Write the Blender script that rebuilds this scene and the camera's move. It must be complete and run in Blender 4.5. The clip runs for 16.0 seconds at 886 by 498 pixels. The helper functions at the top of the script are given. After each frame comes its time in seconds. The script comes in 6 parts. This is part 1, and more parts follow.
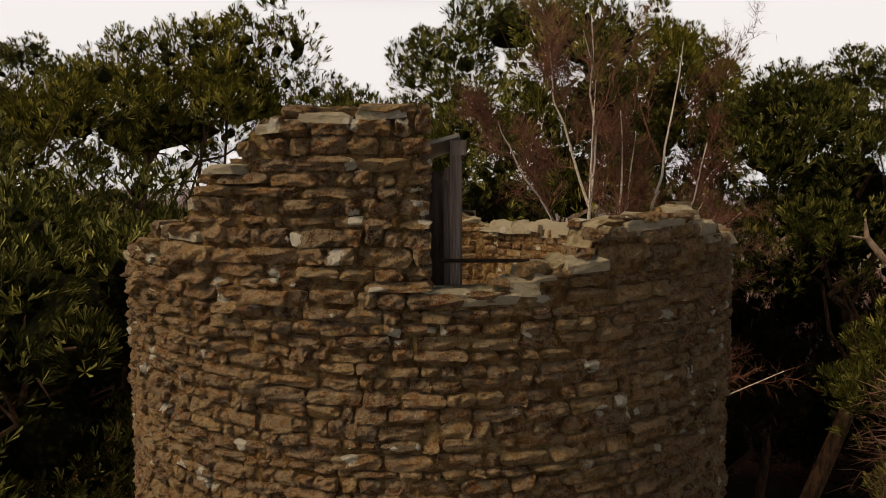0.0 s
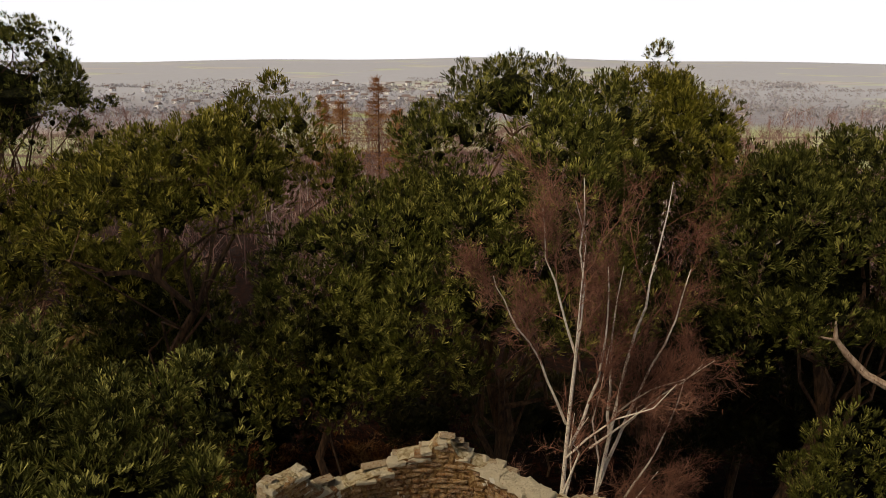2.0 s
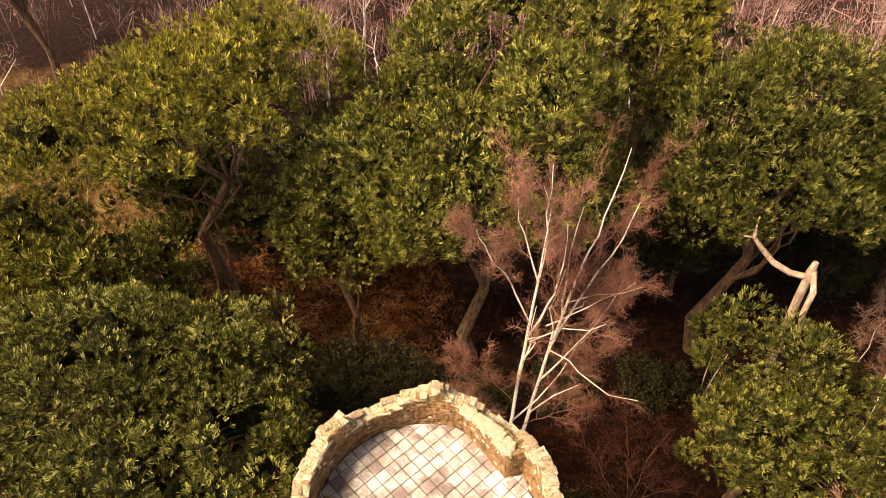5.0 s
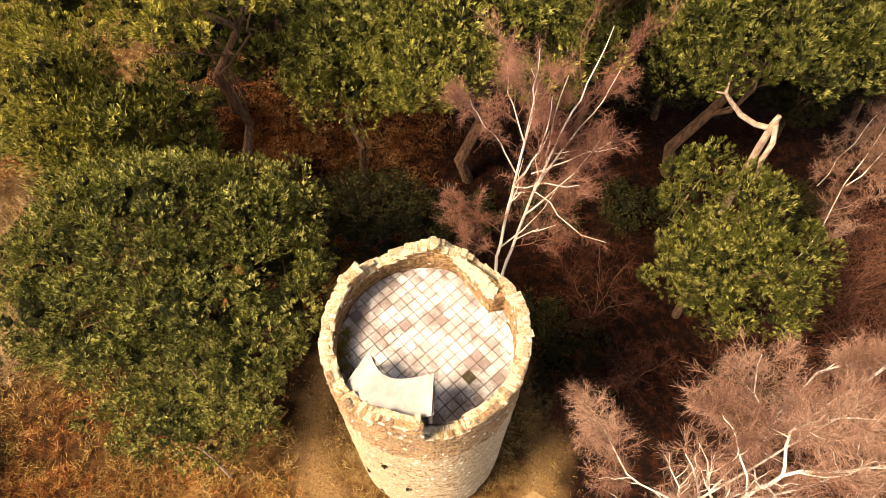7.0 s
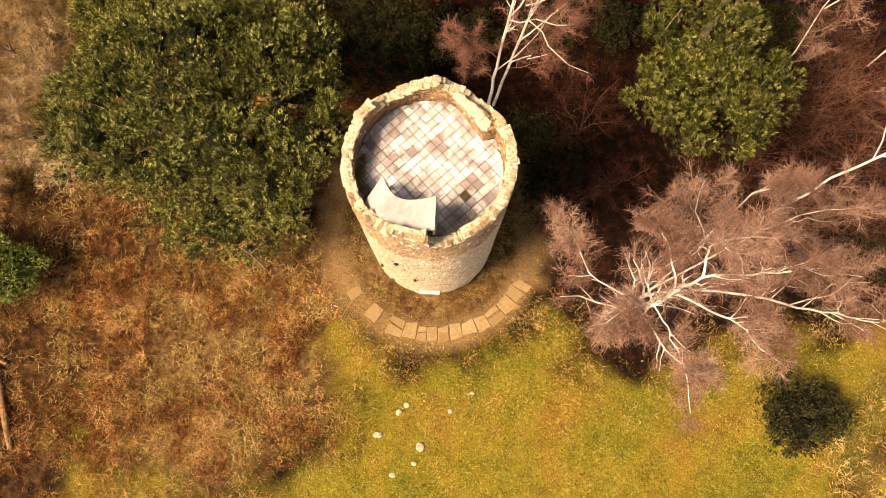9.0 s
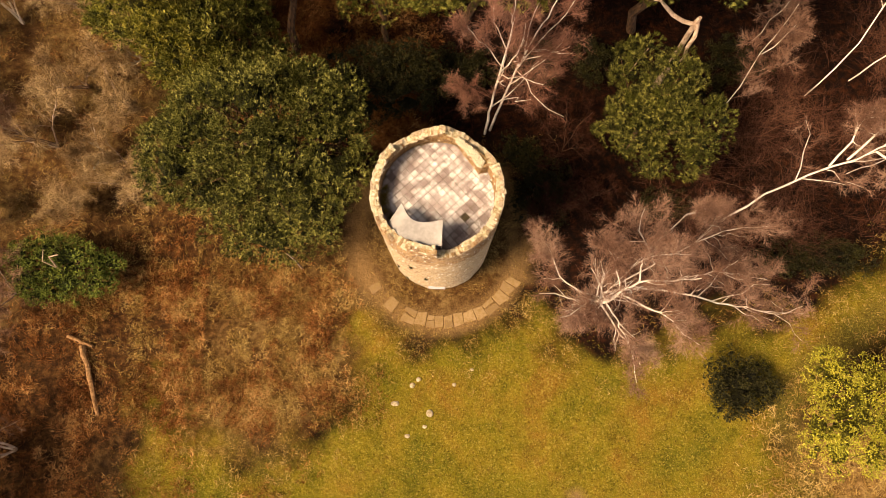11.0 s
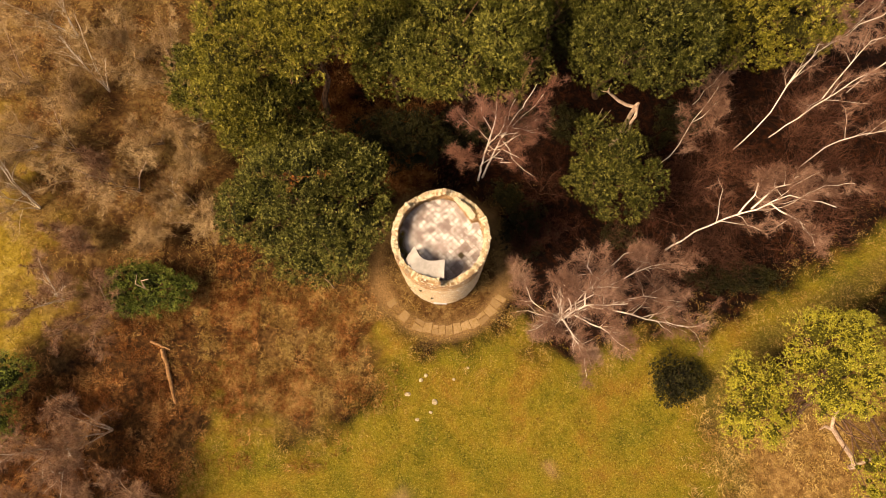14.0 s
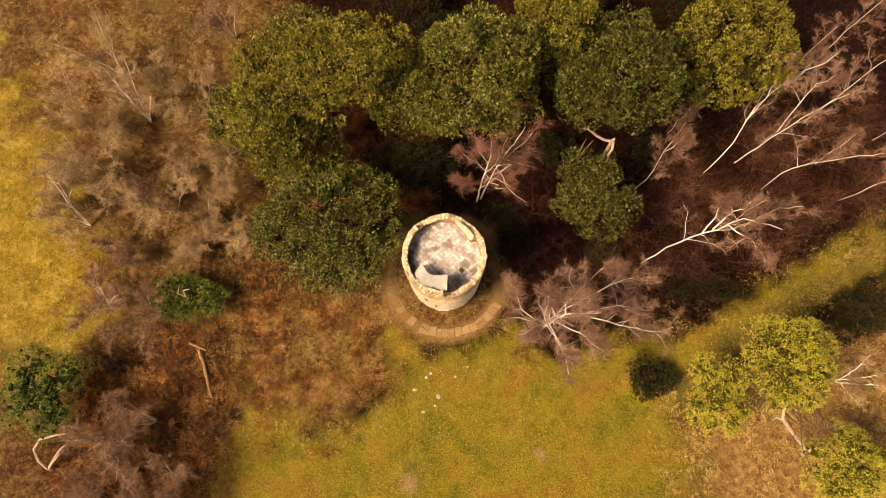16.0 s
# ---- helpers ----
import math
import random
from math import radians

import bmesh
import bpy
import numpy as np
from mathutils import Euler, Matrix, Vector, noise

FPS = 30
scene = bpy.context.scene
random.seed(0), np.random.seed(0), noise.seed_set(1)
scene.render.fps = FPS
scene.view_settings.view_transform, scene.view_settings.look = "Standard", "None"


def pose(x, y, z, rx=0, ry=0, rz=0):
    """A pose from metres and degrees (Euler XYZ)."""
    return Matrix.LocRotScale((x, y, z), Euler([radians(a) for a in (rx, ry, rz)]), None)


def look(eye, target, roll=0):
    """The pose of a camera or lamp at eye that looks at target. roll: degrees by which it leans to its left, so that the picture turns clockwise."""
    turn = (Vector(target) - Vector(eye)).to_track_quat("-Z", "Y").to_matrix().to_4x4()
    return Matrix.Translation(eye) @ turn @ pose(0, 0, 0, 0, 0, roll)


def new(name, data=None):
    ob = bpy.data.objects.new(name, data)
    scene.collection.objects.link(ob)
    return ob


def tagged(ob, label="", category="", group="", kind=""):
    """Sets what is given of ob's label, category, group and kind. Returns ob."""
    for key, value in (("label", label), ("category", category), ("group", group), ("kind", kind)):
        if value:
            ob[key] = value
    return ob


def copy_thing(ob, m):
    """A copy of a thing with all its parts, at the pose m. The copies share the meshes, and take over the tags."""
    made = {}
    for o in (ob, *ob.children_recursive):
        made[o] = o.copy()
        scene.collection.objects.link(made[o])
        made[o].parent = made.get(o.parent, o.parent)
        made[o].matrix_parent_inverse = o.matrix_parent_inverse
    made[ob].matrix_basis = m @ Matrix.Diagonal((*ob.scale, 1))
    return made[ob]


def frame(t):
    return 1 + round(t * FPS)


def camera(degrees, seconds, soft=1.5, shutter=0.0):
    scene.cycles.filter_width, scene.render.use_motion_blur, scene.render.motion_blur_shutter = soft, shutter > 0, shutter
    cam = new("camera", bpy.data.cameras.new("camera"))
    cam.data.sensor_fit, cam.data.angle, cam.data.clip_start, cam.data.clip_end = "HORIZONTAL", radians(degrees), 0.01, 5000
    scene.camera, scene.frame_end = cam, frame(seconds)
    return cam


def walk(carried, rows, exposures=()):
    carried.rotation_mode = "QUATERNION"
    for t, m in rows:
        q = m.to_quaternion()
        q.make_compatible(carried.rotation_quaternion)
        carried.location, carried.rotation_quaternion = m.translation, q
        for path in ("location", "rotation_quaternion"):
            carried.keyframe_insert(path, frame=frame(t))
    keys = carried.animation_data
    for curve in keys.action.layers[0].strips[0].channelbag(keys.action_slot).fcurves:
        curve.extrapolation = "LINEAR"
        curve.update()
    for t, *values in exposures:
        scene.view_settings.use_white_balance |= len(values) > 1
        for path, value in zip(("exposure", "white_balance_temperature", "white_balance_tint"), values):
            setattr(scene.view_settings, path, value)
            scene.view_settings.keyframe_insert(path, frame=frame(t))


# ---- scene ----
# camera: a small drone that climbs straight up beside the tower and tips its lens down
cam = camera(64.3, 16.0, soft=0.9)
METRES, EYE, TILT, LEAN, TURN = 48.0, 12.1, -5.5, 0.0, 0.0
ROWS = [
    (0.0, 0.0, 0.0, 0.0, 0.0, 0.0, -0.0),
    (0.5, 0.001, -0.0015, 0.0222, 0.0, -0.06, 0.01),
    (1.0, 0.0011, -0.0053, 0.0522, 0.05, -1.35, 0.01),
    (1.5, 0.0014, -0.0093, 0.0846, 0.13, -5.35, -0.1),
    (2.0, 0.0012, -0.0134, 0.12, 0.16, -10.09, -0.18),
    (2.5, 0.002, -0.016, 0.1545, 0.21, -14.62, -0.25),
    (3.0, 0.0028, -0.02, 0.1889, 0.26, -19.24, -0.39),
    (3.5, 0.0037, -0.0237, 0.2168, 0.33, -23.82, -0.42),
    (4.3, 0.0043, -0.0262, 0.2550, 0.42, -31.15, -0.45),
    (5.2, 0.0050, -0.0287, 0.2960, 0.52, -39.40, -0.48),
    (6.0, 0.0056, -0.031, 0.331, 0.61, -46.72, -0.5),
    (6.5, 0.0061, -0.0319, 0.3498, 0.62, -51.31, -0.51),
    (7.0, 0.0067, -0.0334, 0.3691, 0.68, -55.91, -0.51),
    (7.5, 0.0072, -0.0362, 0.3887, 0.72, -60.41, -0.5),
    (8.0, 0.0074, -0.0392, 0.4086, 0.75, -64.93, -0.48),
    (8.5, 0.0067, -0.041, 0.4297, 0.77, -69.6, -0.49),
    (9.0, 0.0065, -0.0440, 0.4544, 0.77, -73.30, -0.42),
    (9.6, 0.0060, -0.0500, 0.4966, 0.76, -74.60, -0.30),
    (10.3, 0.0055, -0.0570, 0.5518, 0.74, -74.68, -0.14),
    (11.0, 0.0052, -0.0641, 0.6071, 0.73, -74.71, -0.03),
    (11.5, 0.0052, -0.0683, 0.6465, 0.73, -74.71, 0.04),
    (12.0, 0.0055, -0.0715, 0.6855, 0.73, -74.77, 0.1),
    (12.5, 0.0059, -0.0744, 0.7248, 0.74, -74.84, 0.13),
    (13.0, 0.0059, -0.0781, 0.764, 0.76, -74.88, 0.12),
    (13.5, 0.0064, -0.0815, 0.8034, 0.76, -74.92, 0.11),
    (14.0, 0.006, -0.0856, 0.8425, 0.75, -74.94, 0.17),
    (14.5, 0.0048, -0.0901, 0.8815, 0.74, -74.92, 0.17),
    (15.0, 0.0046, -0.0933, 0.9203, 0.75, -74.97, 0.23),
    (15.5, 0.0044, -0.0966, 0.9589, 0.77, -75.03, 0.3),
    (16.0, 0.0052, -0.1009, 0.9944, 0.81, -75.01, 0.33),
]
EXPOSURES = [(0.0, -1.8, 7500, 15), (0.6, -1.83, 7200, 13), (1.0, -1.82, 6900, 12), (2.0, -1.6, 6900, 13), (2.6, -0.8, 7300, 17), (3.0, -0.6, 7600, 20), (3.7, -0.35, 8000, 22), (6.0, 0.6, 7500, 20), (8.5, 0.52, 7500, 20), (11.0, -0.06, 8300, 23), (16.0, -0.06, 8300, 23)]
walk(cam, [(t, pose(0, 0, EYE, TILT, LEAN, TURN) @ pose(METRES * x, METRES * y, METRES * z, 90 + pitch, roll, yaw)) for t, x, y, z, yaw, pitch, roll in ROWS], EXPOSURES)

# ---- sky and sun: bright thin cloud, veiled sun from the west ----
SUN_AZ, SUN_EL = 248.0, 48.0          # compass degrees, north is +y
world = bpy.data.worlds.new("hazy_sky")
scene.world = world
world.use_nodes = True
wn, wl = world.node_tree.nodes, world.node_tree.links
sky = wn.new("ShaderNodeTexSky")
sky.sky_type, sky.sun_disc = "NISHITA", False
sky.sun_elevation, sky.sun_rotation = radians(SUN_EL), radians(SUN_AZ)
sky.air_density, sky.dust_density, sky.ozone_density, sky.altitude = 1.0, 2.0, 1.0, 100
# white cloud veil, brightest towards the horizon
where = wn.new("ShaderNodeTexCoord")
axes = wn.new("ShaderNodeSeparateXYZ")
wl.new(where.outputs["Generated"], axes.inputs[0])
thick = wn.new("ShaderNodeMapRange")
thick.interpolation_type = "SMOOTHSTEP"
for slot, value in ((1, 0.22), (2, 0.34), (3, 1.0), (4, 0.06)):
    thick.inputs[slot].default_value = value
wl.new(axes.outputs[2], thick.inputs[0])
veil = wn.new("ShaderNodeMix")
veil.data_type = "RGBA"
veil.inputs[7].default_value = (146.0, 154.0, 166.0, 1)
wl.new(thick.outputs[0], veil.inputs[0])
wl.new(sky.outputs[0], veil.inputs[6])
wl.new(veil.outputs[2], wn["Background"].inputs[0])
wn["Background"].inputs[1].default_value = 0.020

sun = new("sun", bpy.data.lights.new("sun", "SUN"))
sun.data.energy, sun.data.angle, sun.data.color = 9.6, radians(24), (1.0, 0.84, 0.62)
to_sun = Vector((math.sin(radians(SUN_AZ)) * math.cos(radians(SUN_EL)), math.cos(radians(SUN_AZ)) * math.cos(radians(SUN_EL)), math.sin(radians(SUN_EL))))
sun.matrix_world = look(to_sun * 60, (0, 0, 0))


# ---- materials ----
class Nodes:
    """A small builder round one material's node tree."""

    def __init__(self, name, rough=0.85, metal=0.0, spec=0.3):
        self.mat = bpy.data.materials.new(name)
        self.mat.use_nodes = True
        self.n, self.l = self.mat.node_tree.nodes, self.mat.node_tree.links
        self.b = self.n["Principled BSDF"]
        self.b.inputs["Roughness"].default_value = rough
        self.b.inputs["Metallic"].default_value = metal
        self.b.inputs["Specular IOR Level"].default_value = spec
        self.geo = self.n.new("ShaderNodeNewGeometry")
        self.pos = self.geo.outputs["Position"]

    def put(self, socket, value):
        if hasattr(value, "is_output"):
            self.l.new(value, socket)
        else:
            socket.default_value = value

    def scaled(self, s):
        m = self.n.new("ShaderNodeVectorMath")
        m.operation = "MULTIPLY"
        self.l.new(self.pos, m.inputs[0])
        m.inputs[1].default_value = s
        return m.outputs[0]

    def noise(self, scale, detail=4, rough=0.6, vec=None, dist=0.0):
        t = self.n.new("ShaderNodeTexNoise")
        t.inputs["Scale"].default_value, t.inputs["Detail"].default_value = scale, detail
        t.inputs["Roughness"].default_value, t.inputs["Distortion"].default_value = rough, dist
        self.l.new(vec or self.pos, t.inputs["Vector"])
        return t.outputs["Fac"]

    def voronoi(self, scale, out="Distance", vec=None, feature="F1"):
        t = self.n.new("ShaderNodeTexVoronoi")
        t.feature = feature
        t.inputs["Scale"].default_value = scale
        self.l.new(vec or self.pos, t.inputs["Vector"])
        return t.outputs[out]

    def band(self, value, lo, hi, a=0.0, b=1.0):
        t = self.n.new("ShaderNodeMapRange")
        t.interpolation_type = "SMOOTHSTEP"
        self.l.new(value, t.inputs[0])
        for i, v in enumerate((lo, hi, a, b)):
            t.inputs[1 + i].default_value = v
        return t.outputs[0]

    def math(self, op, a, b=0.0):
        t = self.n.new("ShaderNodeMath")
        t.operation = op
        self.put(t.inputs[0], a)
        self.put(t.inputs[1], b)
        return t.outputs[0]

    def mix(self, fac, a, b, blend="MIX"):
        t = self.n.new("ShaderNodeMix")
        t.data_type, t.blend_type = "RGBA", blend
        self.put(t.inputs[0], fac)
        self.put(t.inputs[6], a if hasattr(a, "is_output") else (*a, 1))
        self.put(t.inputs[7], b if hasattr(b, "is_output") else (*b, 1))
        return t.outputs[2]

    def ramp(self, value, *stops):
        t = self.n.new("ShaderNodeValToRGB")
        e = t.color_ramp.elements
        while len(e) < len(stops):
            e.new(0.5)
        for el, (p, c) in zip(e, stops):
            el.position, el.color = p, (*c, 1)
        self.l.new(value, t.inputs[0])
        return t.outputs[0]

    def random(self, island=False):
        if island:
            return self.geo.outputs["Random Per Island"]
        return self.n.new("ShaderNodeObjectInfo").outputs["Random"]

    def attr(self, name):
        t = self.n.new("ShaderNodeAttribute")
        t.attribute_name = name
        return t.outputs["Fac"]

    def bump(self, height, strength=0.5, dist=0.02):
        t = self.n.new("ShaderNodeBump")
        t.inputs["Strength"].default_value, t.inputs["Distance"].default_value = strength, dist
        self.l.new(height, t.inputs["Height"])
        self.l.new(t.outputs[0], self.b.inputs["Normal"])

    def done(self, colour, rough=None):
        self.put(self.b.inputs["Base Color"], colour if hasattr(colour, "is_output") else (*colour, 1))
        if rough is not None:
            self.put(self.b.inputs["Roughness"], rough)
        return self.mat


def stone_material(name, island, lichen=0.62, pale=0.0):
    k = Nodes(name, 0.92, spec=0.15)
    tone = k.ramp(k.random(island), (0.0, (0.13, 0.048, 0.019)), (0.22, (0.29, 0.125, 0.044)), (0.45, (0.45, 0.225, 0.082)), (0.62, (0.20, 0.075, 0.029)), (0.8, (0.54, 0.32, 0.13)), (1.0, (0.36, 0.20, 0.08)))
    c = k.mix(k.math("MULTIPLY", k.band(k.noise(11, 6, 0.75), 0.48, 0.66), 0.6), tone, (0.66, 0.47, 0.22))
    c = k.mix(k.math("MULTIPLY", k.band(k.noise(48, 5, 0.7), 0.46, 0.66), 0.7), c, (0.045, 0.024, 0.014))
    c = k.mix(k.band(k.noise(17, 7, 0.8), lichen, lichen + 0.05), c, (0.62, 0.53, 0.34))
    if pale:
        c = k.mix(k.math("MULTIPLY", k.band(k.noise(13, 8, 0.85), 0.50 - 0.22 * pale, 0.56 - 0.12 * pale), min(pale * 1.3, 0.95)), c, (0.76, 0.69, 0.51))
    c = k.mix(k.math("MULTIPLY", k.band(k.noise(70, 4, 0.8), 0.57, 0.63), 0.65), c, (0.68, 0.52, 0.30))
    # round white lichen spots
    spread = k.math("ADD", k.voronoi(3.6), k.math("MULTIPLY", k.math("SUBTRACT", k.noise(24, 4, 0.7), 0.5), 0.30))
    pick = k.n.new("ShaderNodeSeparateColor")
    k.l.new(k.voronoi(3.6, "Color"), pick.inputs[0])
    spot = k.math("MULTIPLY", k.band(spread, 0.20, 0.23, 1, 0), k.band(pick.outputs[0], 0.3, 0.32))
    c = k.mix(spot, c, (0.90, 0.86, 0.74))
    k.bump(k.math("ADD", k.math("MULTIPLY", k.noise(46, 6, 0.8), 0.7), k.noise(15, 6, 0.7)), 1.0, 0.12)
    return k.done(c)


def mortar_material(name="lime_mortar", dark=(0.12, 0.06, 0.022), mid=(0.28, 0.165, 0.065), light=(0.56, 0.41, 0.20)):
    k = Nodes(name, 0.95, spec=0.15)
    c = k.ramp(k.noise(9, 6, 0.7), (0.36, dark), (0.5, mid), (0.66, light))
    c = k.mix(k.band(k.noise(3.1, 6), 0.6, 0.68), c, (0.16, 0.13, 0.06))
    k.bump(k.noise(50, 6, 0.75), 1.0, 0.06)
    return k.done(c)


def bark_material(name, dark, light, scale, stretch=(1, 1, 0.2), crack=(0.03, 0.02, 0.015)):
    k = Nodes(name, 0.9, spec=0.15)
    v = k.scaled((scale * stretch[0], scale * stretch[1], scale * stretch[2]))
    c = k.mix(k.band(k.noise(1.0, 5, 0.65, v), 0.35, 0.65), dark, light)
    c = k.mix(k.band(k.noise(2.4, 4, 0.7, v), 0.6, 0.66), c, crack)
    k.bump(k.noise(2.0, 5, 0.7, v), 0.7, 0.03)
    return k.done(c)


def leaf_material(name, deep, mid, tip, clump=1.1, grain=0.0):
    k = Nodes(name, 0.7, spec=0.12)
    c = k.mix(k.band(k.noise(clump, 3), 0.35, 0.65), deep, mid)
    c = k.mix(k.math("MULTIPLY", k.band(k.random(True), 0.35, 0.95), k.band(k.noise(2.6, 3), 0.40, 0.58, 0.1, 1.0)), c, tip)
    c = k.mix(k.math("MULTIPLY", k.band(k.noise(0.45, 2), 0.5, 0.66), 0.4), c, mid)
    if grain:
        k.bump(k.noise(grain, 5, 0.75), 1.0, 0.5)
    return k.done(c)


def litter_material(name, *tones):
    k = Nodes(name, 0.9, spec=0.1)
    c = k.ramp(k.math("ADD", k.math("MULTIPLY", k.random(True), 0.45), k.math("MULTIPLY", k.band(k.noise(0.45, 5, 0.65), 0.34, 0.66), 0.55)), *[((i + 0.5) / len(tones), t) for i, t in enumerate(tones)])
    return k.done(c)


STONE = stone_material("sandstone_block", False, 0.61, 0.25)
# paler copy of the sandstone: the lower wall's brighter light put into colour
PALE_WALLING = stone_material("pale_lower_walling", True, 0.60, 0.45)
INNER_STONE = stone_material("weathered_parapet_stone", True, 0.60, 0.2)
STONE_JOINED = stone_material("sandstone_walling", True, 0.61, 0.25)
CAPSTONE = stone_material("lichened_capstone", False, 0.50, 0.95)
MORTAR = mortar_material()
HEAD_MORTAR = mortar_material("lichened_mortar", (0.24, 0.17, 0.08), (0.52, 0.44, 0.27), (0.74, 0.67, 0.48))
PINE_BARK = bark_material("pine_bark", (0.05, 0.032, 0.022), (0.16, 0.09, 0.05), 9)
BIRCH_BARK = bark_material("birch_bark", (0.60, 0.54, 0.45), (0.82, 0.76, 0.66), 10, (1, 1, 1.6), (0.10, 0.07, 0.05))
DEAD_WOOD = bark_material("bleached_wood", (0.24, 0.165, 0.115), (0.48, 0.37, 0.28), 8, (1, 1, 0.3), (0.10, 0.05, 0.03))
TWIG_BIRCH = litter_material("birch_twigs", (0.10, 0.050, 0.033), (0.19, 0.105, 0.072), (0.31, 0.20, 0.145))
TWIG_RUST = litter_material("rusty_twigs", (0.05, 0.021, 0.013), (0.10, 0.044, 0.027), (0.18, 0.088, 0.055))
TWIG_DIM = litter_material("dim_birch_twigs", (0.11, 0.048, 0.032), (0.19, 0.09, 0.062), (0.28, 0.15, 0.105))
TWIG_SHRUB = litter_material("bare_shrub_twigs", (0.20, 0.125, 0.062), (0.32, 0.215, 0.105), (0.45, 0.33, 0.175))
# twigs whose colour is darkened to imitate the wood's shade
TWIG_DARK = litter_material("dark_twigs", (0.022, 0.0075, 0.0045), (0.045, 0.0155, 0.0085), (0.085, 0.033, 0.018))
TWIG_BROWN = litter_material("brown_twigs", (0.12, 0.062, 0.038), (0.22, 0.128, 0.078), (0.34, 0.22, 0.14))
PINE_NEEDLES = leaf_material("pine_needles", (0.024, 0.028, 0.004), (0.085, 0.091, 0.0115), (0.42, 0.40, 0.10))
DARK_NEEDLES = leaf_material("dark_pine_needles", (0.014, 0.017, 0.0025), (0.052, 0.058, 0.0075), (0.28, 0.272, 0.07))
OLIVE_NEEDLES = leaf_material("olive_needles", (0.035, 0.036, 0.004), (0.135, 0.129, 0.0125), (0.47, 0.415, 0.085))
BLUE_NEEDLES = leaf_material("pale_tipped_needles", (0.018, 0.022, 0.003), (0.066, 0.072, 0.010), (0.40, 0.39, 0.112), 0.8)
GOLD_LEAVES = leaf_material("golden_green_leaves", (0.12, 0.125, 0.013), (0.31, 0.295, 0.028), (0.52, 0.48, 0.08))
# near-black leaves: shade inside bushes is put into the colour
SHADE_FOLIAGE = leaf_material("shade_foliage", (0.007, 0.007, 0.002), (0.016, 0.016, 0.004), (0.034, 0.032, 0.009), 7.0, 9.0)


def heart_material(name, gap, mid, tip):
    """Crown hearts: tuft tips painted bright, the shade between them painted dark."""
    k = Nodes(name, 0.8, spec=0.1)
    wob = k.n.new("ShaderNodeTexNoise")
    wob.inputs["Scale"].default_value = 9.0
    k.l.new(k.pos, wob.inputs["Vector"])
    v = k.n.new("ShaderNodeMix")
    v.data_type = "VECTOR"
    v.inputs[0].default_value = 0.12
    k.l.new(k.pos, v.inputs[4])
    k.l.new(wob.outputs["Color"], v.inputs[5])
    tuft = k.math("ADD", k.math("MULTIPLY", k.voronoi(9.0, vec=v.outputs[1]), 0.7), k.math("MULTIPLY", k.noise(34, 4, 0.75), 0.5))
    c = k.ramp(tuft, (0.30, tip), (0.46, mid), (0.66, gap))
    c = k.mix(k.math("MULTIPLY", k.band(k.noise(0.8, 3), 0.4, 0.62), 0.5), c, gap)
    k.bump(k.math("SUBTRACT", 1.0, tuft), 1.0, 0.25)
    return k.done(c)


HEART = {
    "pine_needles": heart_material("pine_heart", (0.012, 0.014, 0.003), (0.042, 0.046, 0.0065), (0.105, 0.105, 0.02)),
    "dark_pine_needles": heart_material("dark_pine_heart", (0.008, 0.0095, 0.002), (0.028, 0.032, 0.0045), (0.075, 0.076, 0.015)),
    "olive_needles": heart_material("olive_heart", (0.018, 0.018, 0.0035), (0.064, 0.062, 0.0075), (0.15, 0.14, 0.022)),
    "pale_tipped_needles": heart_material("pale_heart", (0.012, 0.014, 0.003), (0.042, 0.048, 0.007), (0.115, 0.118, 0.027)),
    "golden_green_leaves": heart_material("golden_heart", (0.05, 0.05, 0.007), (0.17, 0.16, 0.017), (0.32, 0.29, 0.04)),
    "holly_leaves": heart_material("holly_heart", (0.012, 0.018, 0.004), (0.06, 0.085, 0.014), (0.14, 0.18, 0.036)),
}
# near black; on low pines, hollies and brambles it imitates shade
NEAR_BLACK_LEAVES = leaf_material("near_black_leaves", (0.010, 0.010, 0.003), (0.022, 0.022, 0.005), (0.05, 0.045, 0.012))
HOLLY_LEAVES = leaf_material("holly_leaves", (0.038, 0.060, 0.010), (0.115, 0.155, 0.024), (0.27, 0.31, 0.06))
BRACKEN = litter_material("dead_bracken", (0.05, 0.016, 0.0055), (0.165, 0.058, 0.017), (0.31, 0.135, 0.042), (0.56, 0.34, 0.14))
# darkened copy of the dead bracken, with the wood's shade in its colour
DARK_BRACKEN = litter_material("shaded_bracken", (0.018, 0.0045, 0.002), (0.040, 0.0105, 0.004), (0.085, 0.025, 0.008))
GRASS = litter_material("winter_grass", (0.075, 0.078, 0.008), (0.14, 0.125, 0.014), (0.21, 0.165, 0.026), (0.28, 0.20, 0.05))
STRAW = litter_material("dry_grass", (0.22, 0.13, 0.04), (0.33, 0.22, 0.07), (0.45, 0.33, 0.13))


